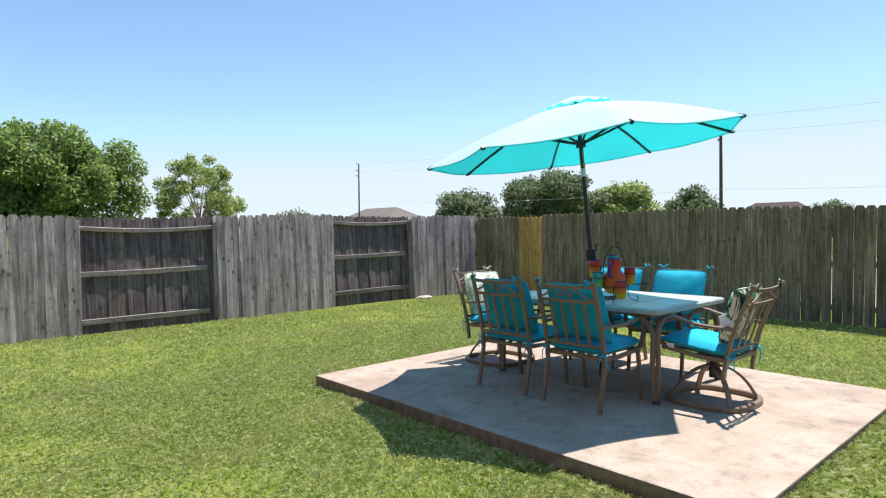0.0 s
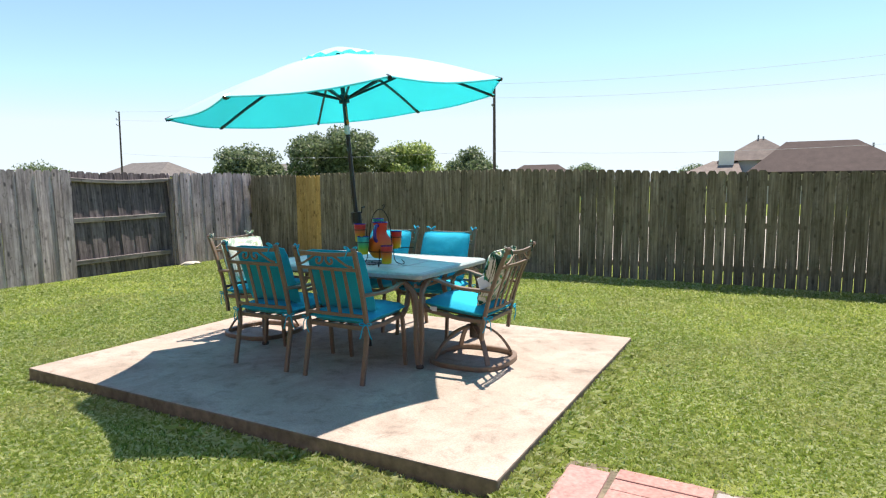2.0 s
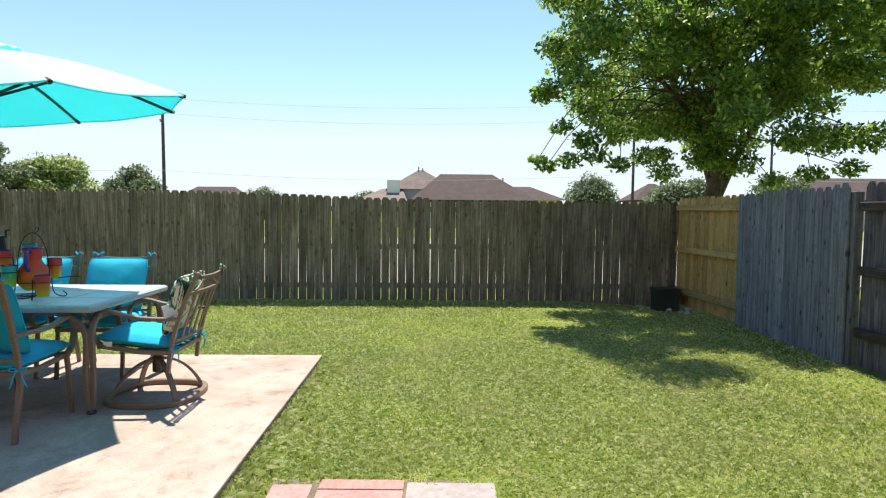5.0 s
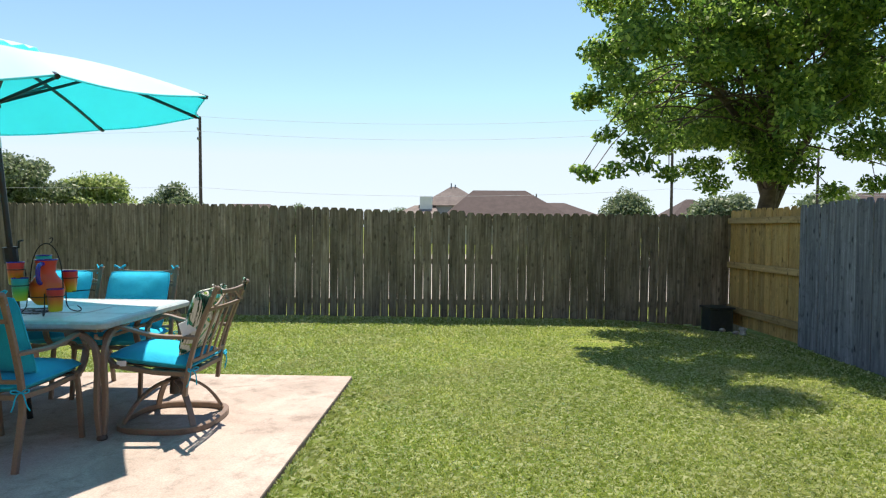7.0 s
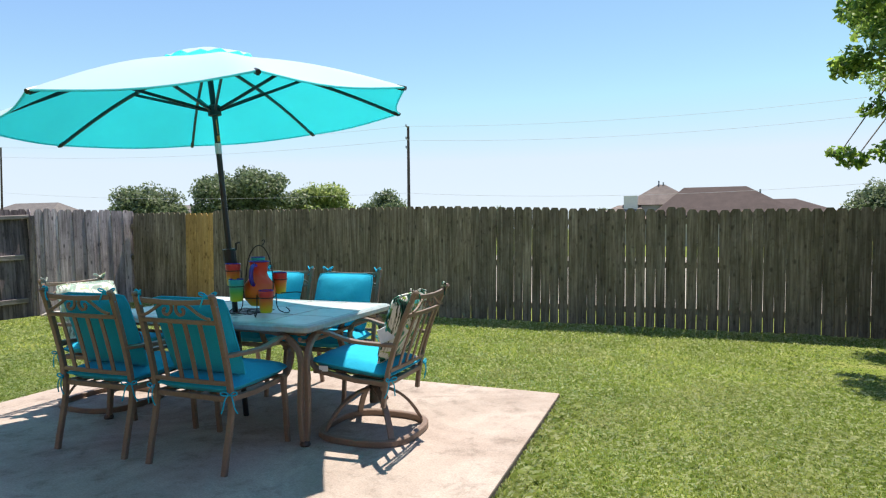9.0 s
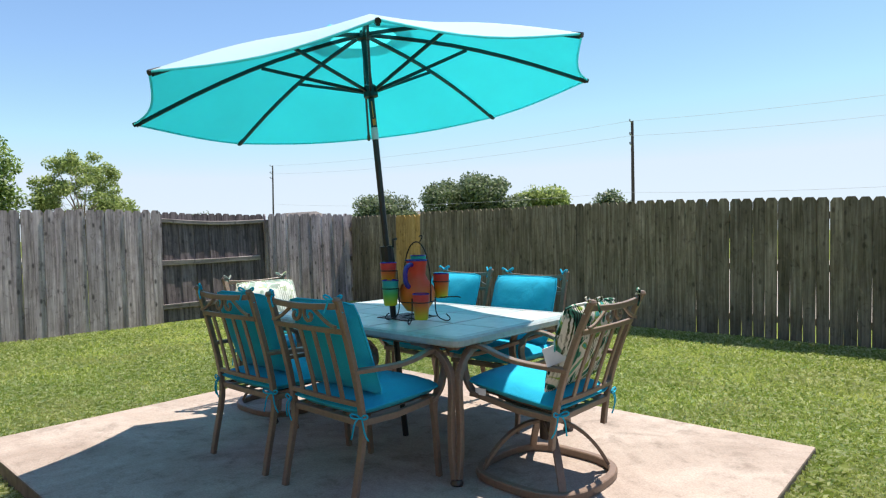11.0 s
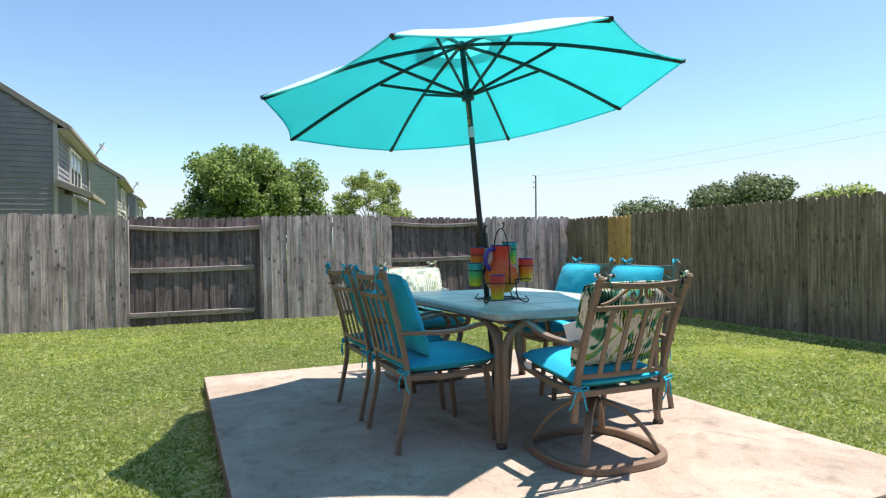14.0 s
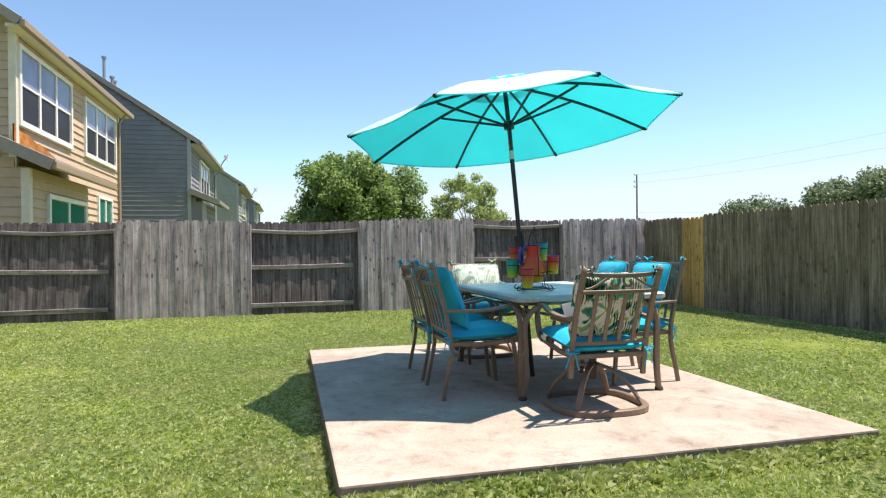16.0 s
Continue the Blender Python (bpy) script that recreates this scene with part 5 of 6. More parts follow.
def lap_wall(bm, p0, p1, z0, z1_of, pitch=0.19, lip=0.04, owner=None, mat=None):
    """Overlapping siding boards on a wall from p0 to p1 (x, y), outward to the right of the way; z1_of(s) gives the top at 0..1.
    With an owner each board is a part of it, else all go into bm."""
    a, b = Vector((*p0, 0)), Vector((*p1, 0))
    d = (b - a)
    n = Vector((d.y, -d.x, 0)).normalized()
    top = max(z1_of(k / 10) for k in range(11))
    z = z0
    while z < top - 0.02:
        zt = min(z + pitch, top)
        ss = [k / 48 for k in range(49) if z1_of(k / 48) >= zt - 0.02]
        if len(ss) >= 2:
            q0, q1 = a + d * ss[0], a + d * ss[-1]
            tgt = bm if owner is None else bmesh.new()
            up0, up1 = Vector((0, 0, z)), Vector((0, 0, zt + 0.012))
            vs = [tgt.verts.new(p) for p in (q0 + n * lip + up0, q1 + n * lip + up0, q1 + n * 0.006 + up1, q0 + n * 0.006 + up1, q0 - n * 0.012 + up0, q1 - n * 0.012 + up0, q1 - n * 0.012 + up1, q0 - n * 0.012 + up1)]
            for q in ((0, 1, 2, 3), (4, 5, 1, 0), (3, 2, 6, 7), (5, 6, 2, 1), (4, 0, 3, 7)):
                tgt.faces.new([vs[i] for i in q])
            if owner is not None:
                part("siding_board", tgt, mat, owner)
        z = zt
    return bm


def window_unit(house, x0, x1, y, z0, z1, lights=3, upper="pane_blind", lower="pane_screen", trim="trim_white", name="window"):
    """A bank of sash windows on a wall facing +y."""
    bm = bmesh.new()
    t = 0.10
    for a, b, c, d in ((x0 - t, x1 + t, z1, z1 + t), (x0 - t, x1 + t, z0 - t * 1.3, z0), (x0 - t, x0, z0, z1), (x1, x1 + t, z0, z1)):
        bm_box(bm, a, b, y - 0.02, y + 0.10, c, d, bevel=0.008)
    w = part(name, bm, M[trim], house)
    step = (x1 - x0) / lights
    for k in range(lights):
        xa, xb = x0 + k * step, x0 + (k + 1) * step
        if k:
            bm = bmesh.new()
            bm_box(bm, xa - 0.05, xa + 0.05, y - 0.01, y + 0.085, z0, z1)
            part("mullion", bm, M[trim], w)
        zm = (z0 + z1) / 2 + 0.02
        for za, zb, mk, yy in ((zm, z1, upper, 0.062), (z0, zm, lower, 0.054)):
            bm = bmesh.new()
            bm_box(bm, xa + 0.05, xb - 0.05, y - 0.01, y + yy, za + 0.02, zb - 0.02)
            part("pane", bm, M[mk], w)
        bm = bmesh.new()
        bm_box(bm, xa + 0.03, xb - 0.03, y - 0.005, y + 0.076, zm - 0.025, zm + 0.025)
        part("sash_bar", bm, M[trim], w)
    return w


def row_house(label, x0, x1, yf, sid, depth=9.0, eave=6.15, pitch=0.66, over=0.42, windows=(), shed=None, detail=True, trim="trim", rake=0.35, far=0.2):
    """A two-storey house, ridge along x, back wall facing +y at yf, gable end facing +x at x1."""
    h = thing("house", label, "house", (0, 0, 0))
    ym, yb = yf - depth / 2, yf - depth
    ridge = eave + pitch * (depth / 2 + 0.0)
    bm = bmesh.new()
    pitch_w = 0.2 if detail else 0.26
    bm_box(bm, x0, x1 - 0.01, yb, yf - 0.01, 0, eave)
    core = part("wall", bm, M[sid], h)
    g = [(x1, yb), (x1, yf)]
    bm = bmesh.new()
    z_low = 1.6 if detail else 0.0
    own = core if detail else None
    lap_wall(bm, (x1, yf), (x0, yf), z_low, lambda s: eave, pitch_w, 0.04, own, M[sid])
    lap_wall(bm, (x1, yb), (x1, yf), z_low, lambda s: eave + pitch * depth / 2 * (1 - abs(2 * s - 1)), pitch_w, 0.04, own, M[sid])
    if detail:
        bm.free()
    else:
        tagged(part("siding", bm, M[sid], core), kind="stuff")
    bm = bmesh.new()
    vs = [bm.verts.new(p) for p in ((x1 - 0.02, yb, eave), (x1 - 0.02, yf, eave), (x1 - 0.02, ym, ridge), (x1 - 0.2, yb, eave), (x1 - 0.2, yf, eave), (x1 - 0.2, ym, ridge))]
    for q in ((0, 1, 2), (5, 4, 3), (0, 2, 5, 3), (1, 4, 5, 2), (0, 3, 4, 1)):
        bm.faces.new([vs[i] for i in q])
    part("gable", bm, M[sid], h)
    for xx, yy in ((x1, yf), (x0, yf)):
        bm = bmesh.new()
        bm_box(bm, xx - 0.09, xx + 0.055, yy - 0.09, yy + 0.055, 0, eave - 0.05)
        part("corner_board", bm, M[trim], h)
    bm = bmesh.new()
    for s in (1, -1):
        e = Vector((0, ym + s * (depth / 2 + over), eave - pitch * over))
        r0 = Vector((0, ym, ridge))
        th = 0.16
        for xa, xb in ((x0 - far, x1 + rake),):
            vs = [bm.verts.new((x, p.y, p.z + dz)) for x in (xa, xb) for p in (e, r0) for dz in (0.02, th)]
            for q in ((0, 1, 3, 2), (4, 6, 7, 5), (0, 4, 5, 1), (2, 3, 7, 6), (0, 2, 6, 4), (1, 5, 7, 3)):
                bm.faces.new([vs[i] for i in q])
    roof = part("roof", bm, M["shingle_grey"], h, "grey-brown asphalt shingle roof")
    bm = bmesh.new()
    ze = eave - pitch * over
    bm_box(bm, x0 - far - 0.01, x1 + rake + 0.01, yf + over - 0.01, yf + over + 0.11, ze - 0.06, ze + 0.10, bevel=0.02)
    part("gutter", bm, M["gutter"] if sid == "sid_tan" else M["fascia"], roof, "gutter along the eave")
    bm = bmesh.new()
    bm_box(bm, x0 - far + 0.05, x1 + rake - 0.05, yf + 0.03, yf + over - 0.01, ze - 0.05, ze + 0.015)
    part("soffit", bm, M[trim], roof)
    bm = bmesh.new()
    n = 2
    for s in (1, -1):
        bm_tube(bm, [(x1 + rake + 0.02, ym + s * (depth / 2 + over), ze + 0.05), (x1 + rake + 0.02, ym, ridge + 0.05)], 0, flat=(0.025, 0.10), up=(0, 0, 1))
    part("fascia", bm, M["fascia"], roof)
    bm = bmesh.new()
    bm_tube(bm, [(x0 + 0.05, yf + over, ze), (x0 + 0.05, yf + 0.10, ze - 0.35), (x0 + 0.05, yf + 0.09, 0.2)], 0.045, 8)
    part("downpipe", bm, M["gutter"] if sid == "sid_tan" else M[trim], h)
    for w in windows:
        window_unit(h, *w)
    if shed:
        sx0, sx1, sy, st, se = shed          # a lean-to on the back wall
        bm = bmesh.new()
        bm_box(bm, sx0, sx1 - 0.01, yf, sy - 0.01, 0, se)
        lw = part("lean_to_wall", bm, M[sid], h)
        lap_wall(None, (sx1, sy), (sx0, sy), 1.6, lambda s: se, pitch_w, 0.04, lw, M[sid])
        lap_wall(None, (sx1, yf), (sx1, sy), 1.6, lambda s: se + (st - se) * (1 - s), pitch_w, 0.04, lw, M[sid])
        bm = bmesh.new()
        vs = [bm.verts.new((x, y, z + dz)) for x in (sx0 - 0.3, sx1 + 0.35) for y, z in ((yf, st + 0.05), (sy + 0.55, se - 0.05)) for dz in (0.0, 0.14)]
        for q in ((0, 1, 3, 2), (4, 6, 7, 5), (0, 4, 5, 1), (2, 3, 7, 6), (0, 2, 6, 4), (1, 5, 7, 3)):
            bm.faces.new([vs[i] for i in q])
        lr = part("lean_to_roof", bm, M["shingle_grey"], h)
        bm = bmesh.new()
        bm_box(bm, sx0 - 0.3, sx1 + 0.36, sy + 0.54, sy + 0.65, se - 0.06, se + 0.10, bevel=0.02)
        part("gutter", bm, M["gutter"] if sid == "sid_tan" else M["fascia"], lr)
        bm = bmesh.new()
        bm_tube(bm, [(sx1 + 0.37, yf, st + 0.1), (sx1 + 0.37, sy + 0.57, se + 0.02)], 0, flat=(0.025, 0.12), up=(0, 0, 1))
        part("fascia", bm, M["fascia"], lr)
        bm = bmesh.new()
        bm_box(bm, sx1 - 0.11, sx1 + 0.045, sy - 0.11, sy + 0.045, 0, se - 0.02)
        part("corner_board", bm, M[trim], h)
    return h, roof, ridge, ym


HA, HAR, rA, yA = row_house("two-storey tan lap-sided house with triple windows", -21.1, -12.95, -2.6, "sid_tan", eave=6.25, over=0.32, rake=0.55, far=0.6, windows=(
    (-16.28, -13.12, -2.6, 4.16, 5.72), (-20.62, -17.56, -2.6, 4.16, 5.66), (-20.1, -18.75, -2.6, 1.2, 2.92, 2, "pane_green", "pane_green"),
    (-15.5, -13.1, -2.05, 0.3, 2.45, 2, "pane_green", "pane_green")), shed=(-15.9, -12.1, -2.05, 3.45, 3.0))
# rust stain on the siding, added as a thin ragged sheet
bm = bmesh.new()
r7 = random.Random(5)
tops = [(-15.2 + 0.2 * k, 3.62 + 0.034 * k + r7.uniform(-0.03, 0.03)) for k in range(13)]
for (xa, za), (xb, zb) in zip(tops, tops[1:]):
    vs = [bm.verts.new((x, y, z)) for y in (-2.58, -2.548) for x, z in ((xa, 3.5), (xb, 3.5), (xb, zb), (xa, za))]
    for q in ((0, 1, 2, 3), (7, 6, 5, 4), (3, 2, 6, 7)):
        bm.faces.new([vs[i] for i in q])
part("flashing", bm, M["rust"], HA, "orange rust stain on the siding over the lean-to roof")
HB, HBR, rB, yB = row_house("two-storey slate grey lap-sided house with lean-to", -34.6, -25.9, -0.95, "sid_grey", windows=((-31.8, -28.8, -0.95, 4.1, 5.5),), shed=(-29.6, -25.95, -0.36, 3.75, 3.35), trim="trim_grey", rake=0.10)
HC, HCR, rC, yC = row_house("two-storey sage green lap-sided house", -52.5, -43.2, -0.3, "sid_sage", windows=((-49.5, -46.5, -0.3, 4.1, 5.5),), detail=False, trim="trim_grey", rake=0.10)
HD, HDR, rD, yD = row_house("two-storey grey house at the end of the row", -71.0, -61.5, -0.1, "sid_grey", windows=((-68, -65, -0.1, 4.1, 5.5),), detail=False, trim="trim_grey", rake=0.10)
for roof, x, y, z, ht in ((HBR, -26.6, yB + 1.05, rB - 0.6, 1.0), (HBR, -26.9, yB + 1.28, rB - 0.75, 0.4), (HBR, -27.6, yB + 1.2, rB - 0.7, 0.35)):
    bm = bmesh.new()
    bm_tube(bm, [(x, y, z - 0.2), (x, y, z + ht)], 0.06, 8)
    bm_tube(bm, [(x, y, z + ht), (x, y, z + ht + 0.08)], 0.10, 8)
    part("vent_pipe", bm, M["galv"], roof)


def dish(roof, x, y, z):
    bm = bmesh.new()
    bm_tube(bm, bezier((x, y, z - 0.4), (x, y + 0.05, z), (x + 0.05, y + 0.2, z + 0.25), (x + 0.1, y + 0.35, z + 0.4), 6), 0.03, 6)
    bm_tube(bm, [(x + 0.1, y + 0.35, z + 0.4), (x + 0.55, y + 0.55, z + 0.62)], 0.018, 5)
    d = part("satellite_dish", bm, M["galv"], roof)
    bm = bmesh.new()
    bm_lathe(bm, [(0.0, 0.0), (0.11, 0.01), (0.20, 0.035), (0.21, 0.045), (0.11, 0.02), (0.0, 0.01)], 18)
    for v in bm.verts:
        v.co = pose(x + 0.1, y + 0.38, z + 0.42, -50, 40, 0) @ v.co
    part("reflector", bm, M["galv"], d, smooth=True)


dish(HBR, -33.6, -0.55, 5.95)
dish(HCR, -51.6, 0.1, 5.95)


def hip_house(label, cx, cy, w, dpt, eave, ridge_z, ridge_w, sid, roofm, off=0.0):
    h = thing("house", label, "house", (cx, cy, 0))
    bm = bmesh.new()
    bm_box(bm, -w / 2 + 0.5, w / 2 - 0.5, -dpt / 2 + 0.5, dpt / 2 - 0.5, 0, eave + 0.05)
    part("wall", bm, M[sid], h)
    bm = bmesh.new()
    c = [bm.verts.new((sx * w / 2, sy * dpt / 2, eave)) for sx, sy in ((-1, -1), (1, -1), (1, 1), (-1, 1))]
    lo = [bm.verts.new((sx * w / 2, sy * dpt / 2, eave - 0.2)) for sx, sy in ((-1, -1), (1, -1), (1, 1), (-1, 1))]
    r0, r1 = bm.verts.new((off - ridge_w / 2, 0, ridge_z)), bm.verts.new((off + ridge_w / 2, 0, ridge_z))
    for f in ((c[0], c[1], r1, r0), (c[1], c[2], r1), (c[2], c[3], r0, r1), (c[3], c[0], r0), (lo[3], lo[2], lo[1], lo[0])):
        bm.faces.new(f)
    for i in range(4):
        bm.faces.new((c[i], lo[i], lo[(i + 1) % 4], c[(i + 1) % 4]))
    part("roof", bm, M[roofm], h, "hipped shingle roof")
    return h


H1 = hip_house("brown hip-roofed house beyond the back fence", 3.9, 60.0, 11.4, 9.0, 2.5, 5.05, 5.0, "sid_cream", "shingle", -0.45)
# lower wing on the +x side, its own hip
bm = bmesh.new()
vs = [bm.verts.new(p) for p in ((2.2, -3.4, 2.6), (8.6, -3.4, 2.6), (8.6, 3.4, 2.6), (2.2, 3.4, 2.6), (2.2, 0, 3.9), (5.75, 0, 3.9))]
for q in ((0, 1, 5, 4), (1, 2, 5), (2, 3, 4, 5), (3, 0, 4), (3, 2, 1, 0)):
    bm.faces.new([vs[i] for i in q])
part("wing_roof", bm, M["shingle"], H1, "lower hip roof over the side wing")
bm = bmesh.new()
bm_box(bm, 5.2, 8.1, -2.9, 2.9, 0, 2.62)
part("wing_wall", bm, M["sid_cream"], H1)
# pale two-storey part with a gable facing the yard
bm = bmesh.new()
bm_box(bm, -7.85, -2.0, 0.6, 6.0, 0, 3.7)
wing = part("gable_wing", bm, M["trim_white"], H1, "pale two-storey side wing")
bm = bmesh.new()
bm_box(bm, -8.05, -6.85, -0.4, 1.2, 0, 4.42)
part("chimney", bm, M["trim_white"], H1, "pale boxed chimney")
bm = bmesh.new()
vs = [bm.verts.new(p) for p in ((-8.2, 0.0, 3.6), (-1.4, 0.0, 3.6), (-1.4, 6.4, 3.6), (-8.2, 6.4, 3.6), (-5.15, 2.4, 5.55), (-4.6, 2.4, 5.55))]
for q in ((0, 1, 5, 4), (1, 2, 5), (2, 3, 4, 5), (3, 0, 4), (3, 2, 1, 0)):
    bm.faces.new([vs[i] for i in q])
part("gable_roof", bm, M["shingle_pale"], H1, "lighter roof of the side wing")
bm = bmesh.new()
vs = [bm.verts.new(p) for p in ((-11.2, -2.5, 2.3), (-6.0, -2.5, 2.3), (-6.0, 3.5, 2.3), (-11.2, 3.5, 2.3), (-8.6, 0.5, 3.6), (-6.6, 0.5, 3.6))]
for q in ((0, 1, 5, 4), (1, 2, 5), (2, 3, 4, 5), (3, 0, 4), (3, 2, 1, 0)):
    bm.faces.new([vs[i] for i in q])
part("porch_roof", bm, M["shingle_pale"], H1, "low pale roof beside the chimney")
for x, z, ht in ((-5.1, 5.5, 0.4), (-4.7, 5.5, 0.25), (3.0, 4.4, 0.3)):
    bm = bmesh.new()
    bm_tube(bm, [(x, 2.4 if x < 0 else -1.0, z - 0.3), (x, 2.4 if x < 0 else -1.0, z + ht)], 0.07, 7)
    part("vent_pipe", bm, M["galv"], H1)
hip_house("small brown hip-roofed house in the distance", 27.6, 77.0, 6.4, 7.0, 3.0, 5.1, 0.8, "sid_cream", "shingle")
hip_house("brown roofed house in the distance behind trees", 41.0, 60.0, 16.0, 9.0, 2.8, 5.0, 7.5, "sid_cream", "shingle")
hip_house("brown roofed house in the distance behind trees", 55.5, 62.0, 12.0, 9.0, 2.8, 4.7, 5.0, "sid_cream", "shingle")
hip_house("low pale house between distant trees", -52.5, 55.0, 12.0, 8.0, 2.9, 4.3, 8.0, "sid_cream", "shingle_grey")
hip_house("low pale house between distant trees", -78.0, 58.0, 14.0, 8.0, 3.2, 5.2, 8.0, "sid_cream", "shingle_grey")
hip_house("low brown roofed house in the distance", -29.0, 84.0, 9.0, 8.0, 2.6, 4.5, 5.0, "sid_cream", "shingle")

# unseen house wall added behind the walker: closes the yard, blocks southern sky fill
bm = bmesh.new()
bm_box(bm, -8.6, 5.0, -3.7, -3.4, 0, 6.1)
wall_s = part("wall_south", bm, plain("warm_bounce_brown", (0.33, 0.22, 0.15), 0.8, 0, 0.1, 4, 0.05))
tagged(wall_s, "unseen brown wall added to close the yard and limit fill light", "wall", kind="structure")

# pale lane beyond the back fence
bm = bmesh.new()
bm_box(bm, -60, 60, 13.0, 34.0, -0.05, 0.03)
lane = part("road", bm, plain("pale_dry_lane", (0.36, 0.335, 0.28), 0.95, 0, 0.15, 2, 0.2))
tagged(lane, "pale dry lane behind the back fence", "road", kind="structure")

# ---------------------------------------------------------------- power line
M["pole_wood"] = plain("creosoted_pole_wood", (0.075, 0.06, 0.05), 0.9, 0, 0.3, 8, 0.3)
M["cable"] = plain("aluminium_cable", (0.45, 0.46, 0.48), 0.6, 0.0, 0.05, 8, 0)


def utility_pole(x, y, h, lean=0.0, r=0.15):
    p = thing("utility_pole", "tall dark wooden power pole with short crossarm", "utility pole", (x, y, 0), 0, "poles of the power line")
    bm = bmesh.new()
    bm_tube(bm, [(lean * h * k / 4, 0, h * k / 4 - (0.1 if k == 0 else 0)) for k in range(5)], r, 10, r_end=r * 0.7)
    part("shaft", bm, M["pole_wood"], p, smooth=True)
    for z in (h - 0.1, h - 0.9, h - 1.5):
        bm = bmesh.new()
        bm_tube(bm, [(lean * z, -0.12, z), (lean * z, -0.34, z + 0.06)], 0.035, 6)
        bm_lathe(bm, [(0.0, 0.0), (0.06, 0.0), (0.04, 0.04), (0.06, 0.08), (0.03, 0.14), (0.0, 0.15)], 8, (lean * z, -0.34, z + 0.04))
        part("insulator", bm, M["galv"], p)
    return p


POLES = [(-61.6, 42.6, 9.7, 0.01, 0.11), (-16.25, 38.6, 8.25, -0.004, 0.12), (12.7, 38.6, 8.3, 0.0, 0.1), (21.35, 38.6, 6.6, 0.0, 0.09), (46.0, 39.0, 8.6, 0.0)]
for q in POLES:
    utility_pole(*q)
LINE = [POLES[i] for i in (0, 1, 2, 4)]
for a, b in zip(LINE, LINE[1:]):
    for dz, sag in ((0.05, 0.5), (0.95, 0.55), (4.4, 0.5)):
        bm = bmesh.new()
        za, zb = a[2] - dz, b[2] - dz
        bm_tube(bm, [(a[0] + (b[0] - a[0]) * k / 16, a[1] + (b[1] - a[1]) * k / 16 - 0.34, za + (zb - za) * k / 16 - sag * 4 * (k / 16) * (1 - k / 16)) for k in range(17)], 0.0075, 5)
        c = part("power_cable", bm, M["cable"])
        tagged(c, "thin grey power cable strung between poles", "cable", "power cables")

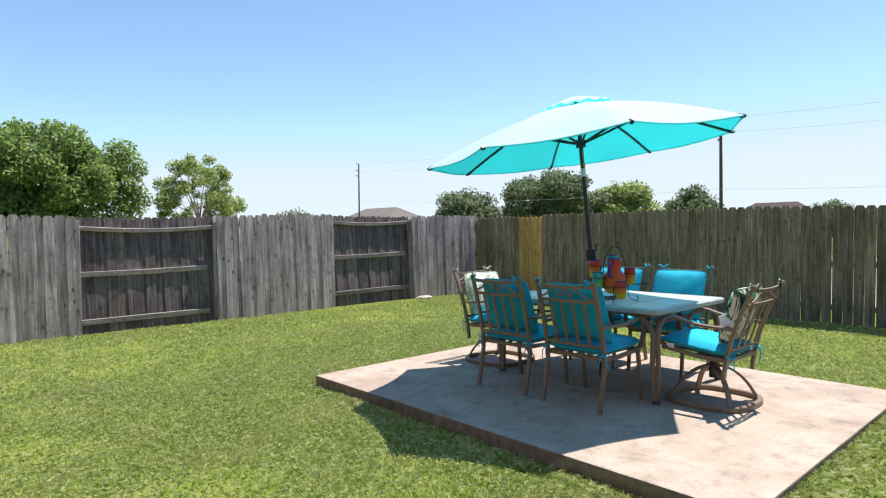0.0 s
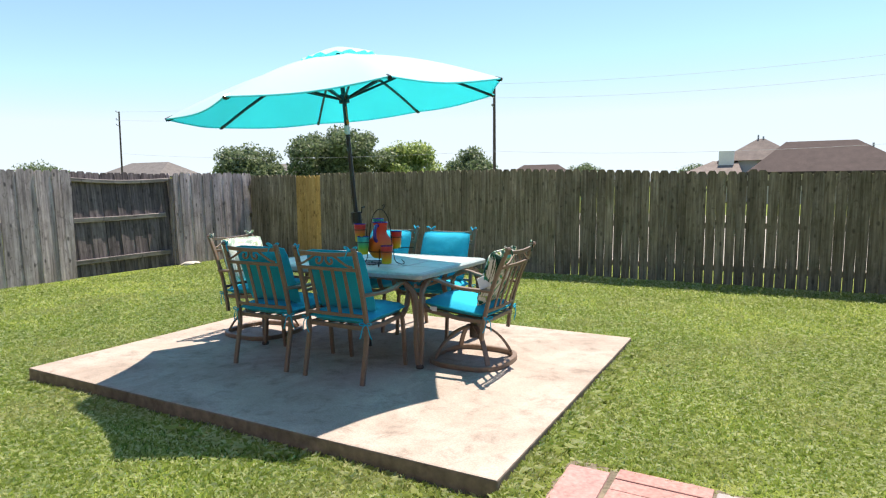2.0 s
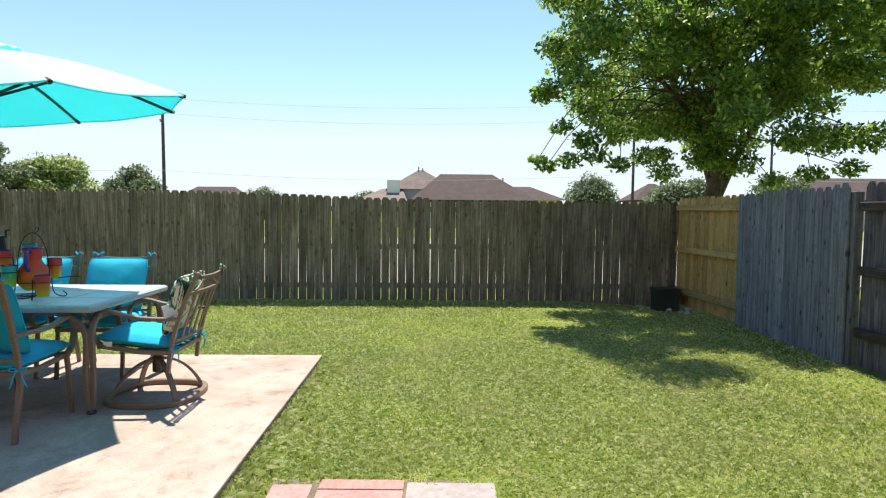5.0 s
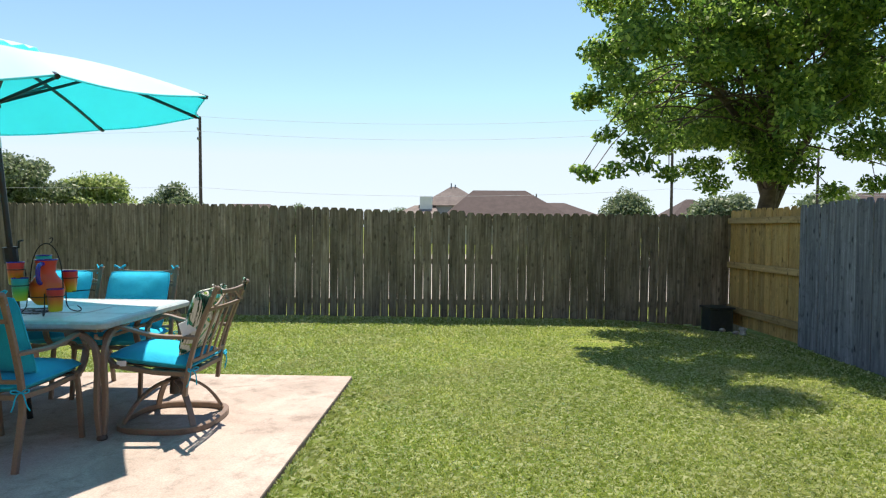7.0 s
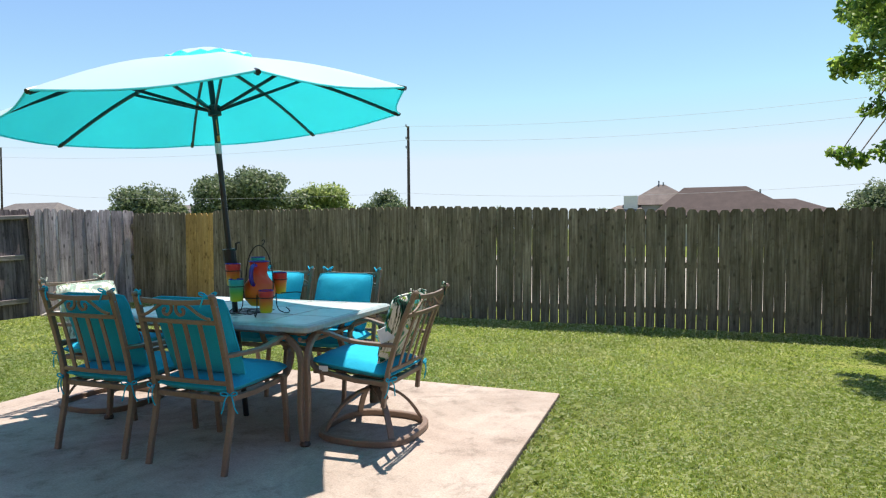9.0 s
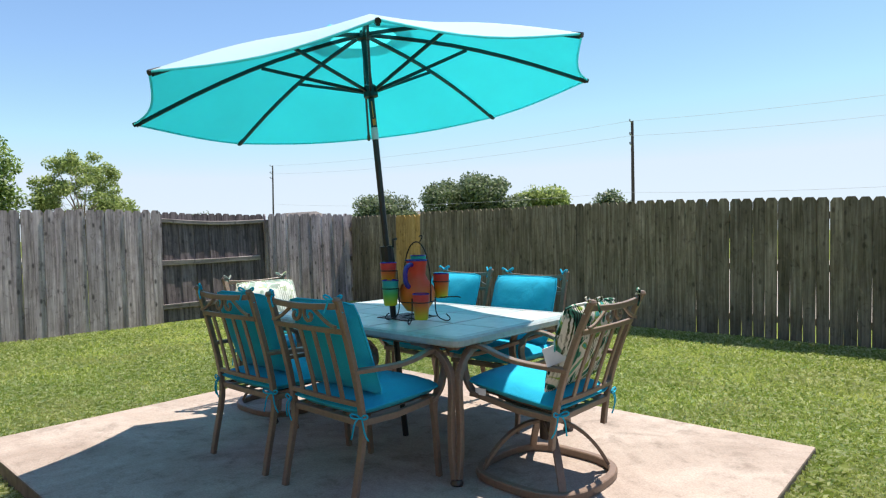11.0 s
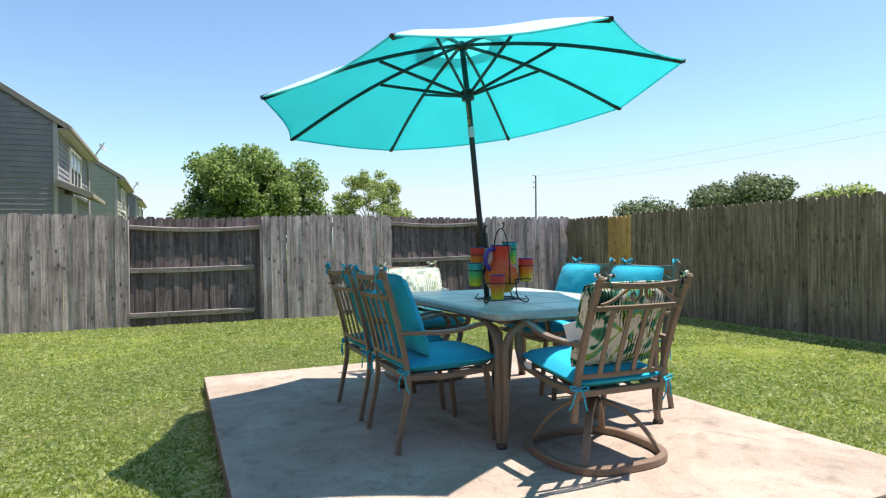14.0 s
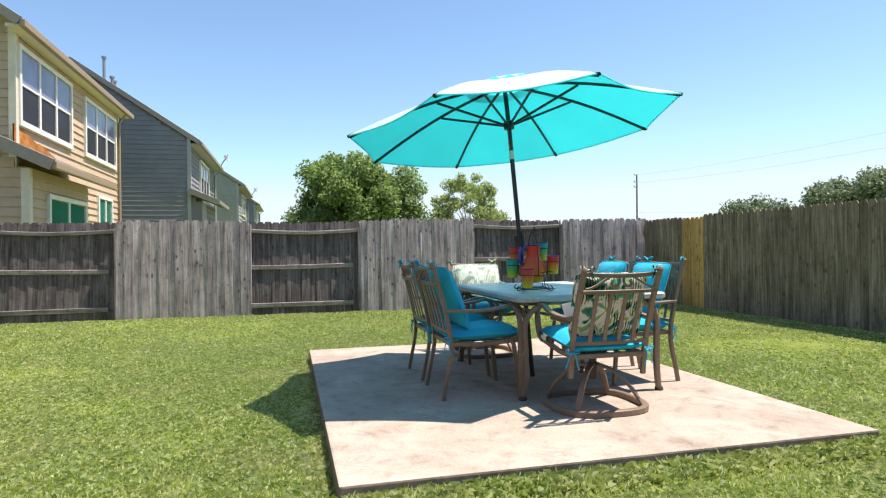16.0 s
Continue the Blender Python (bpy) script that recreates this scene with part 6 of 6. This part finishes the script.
# ---------------------------------------------------------------- grass
def blades(name, n_of, boxes, h, w, seed, label, fade=0.0):
    """Short grass over the boxes (x0, x1, y0, y1), leaving out slab and pavers; n_of blades a square metre."""
    r = np.random.default_rng(seed)
    px, py = [], []
    for x0, x1, y0, y1 in boxes:
        n = int((x1 - x0) * (y1 - y0) * n_of)
        px.append(r.uniform(x0, x1, n))
        py.append(r.uniform(y0, y1, n))
    px, py = np.concatenate(px), np.concatenate(py)
    keep = ~((px > SX0 - 0.005) & (px < SX1 + 0.005) & (py > SY0 - 0.005) & (py < SY1 + 0.005))
    keep &= ~((px > -0.59) & (px < 0.62) & (py > 3.42) & (py < 3.875)) & ~((px > -0.36) & (px < 0.13) & (py > 2.85) & (py < 3.41)) & ~((px > -0.61) & (px < -0.36) & (py > 3.09) & (py < 3.41))
    # ragged bare soil round the pavers
    near = (px > -0.66) & (px < 0.69) & (py > 2.80) & (py < 3.95) & ~((px < -0.42) & (py < 3.04)) & ~((px > 0.19) & (py < 3.34))
    keep &= ~near | (r.uniform(size=len(px)) < 0.35)
    # thinner, trodden patches
    tuft = np.sin(px * 3.1 + 1.7 * np.sin(py * 2.3)) * np.sin(py * 2.7 + 1.3 * np.sin(px * 1.9))
    keep &= r.uniform(size=len(px)) < 0.80 + 0.30 * tuft
    if fade:                                  # thins out towards the rim of the box
        x0, x1, y0, y1 = boxes[0]
        rim = np.minimum(np.minimum(px - x0, x1 - px), np.minimum(py - y0, y1 - py))
        keep &= r.uniform(size=len(px)) < np.clip(rim / fade, 0, 1)
    px, py, tuft = px[keep], py[keep], tuft[keep]
    n = len(px)
    hh = h * r.uniform(0.45, 1.15, n) * (1 + 0.18 * tuft)
    ww = w * r.uniform(0.7, 1.3, n)
    yaw, lean, dirn = r.uniform(0, 2 * np.pi, n), r.uniform(0.3, 1.7, n), r.uniform(0, 2 * np.pi, n)
    bx, by = np.cos(yaw) * ww / 2, np.sin(yaw) * ww / 2
    tx, ty = np.cos(dirn) * lean * hh, np.sin(dirn) * lean * hh
    z0 = np.full(n, -0.012)
    dip = -0.16 * np.exp(-((px - 4.6) ** 2 + (py - 11.2) ** 2) / 1.6)
    z0 = z0 + dip + edge_rise(px, py)
    v0 = np.stack([px - bx, py - by, z0], 1)
    v1 = np.stack([px + bx, py + by, z0], 1)
    v2 = np.stack([px + bx * 0.8 + tx * 0.35, py + by * 0.8 + ty * 0.35, z0 + 0.012 + hh * 0.62], 1)
    v3 = np.stack([px + tx, py + ty, z0 + 0.012 + hh * (1.0 - 0.30 * lean)], 1)
    verts = np.stack([v0, v1, v2, v3], 1).reshape(-1, 3)
    ob = new(name, mesh_np(name, verts, np.arange(n * 4).reshape(-1, 4), M["grass"]))
    return tagged(ob, label, "grass", kind="stuff")


blades("grass", 6200, [(-7.4, 4.2, -0.2, 8.4)], 0.033, 0.0047, 3, "short coarse green lawn grass", 1.8)
blades("grass", 2300, [(LX + 0.05, RX - 0.05, -2.0, 10.82)], 0.034, 0.006, 4, "short coarse green lawn grass")
blades("grass", 12000, [(SX0 - 0.12, SX1 + 0.13, SY0 - 0.12, SY0 - 0.008), (SX1 + 0.008, SX1 + 0.12, SY0 - 0.1, SY1 + 0.1), (SX0 - 0.10, SX0 - 0.008, SY0 - 0.1, SY1 + 0.1)], 0.055, 0.005, 5, "longer untrimmed grass along the slab edge")
blades("grass", 5000, [(LX + 0.1, 4.1, BY - 0.17, BY - 0.03)], 0.05, 0.006, 6, "longer untrimmed grass along the fence foot")
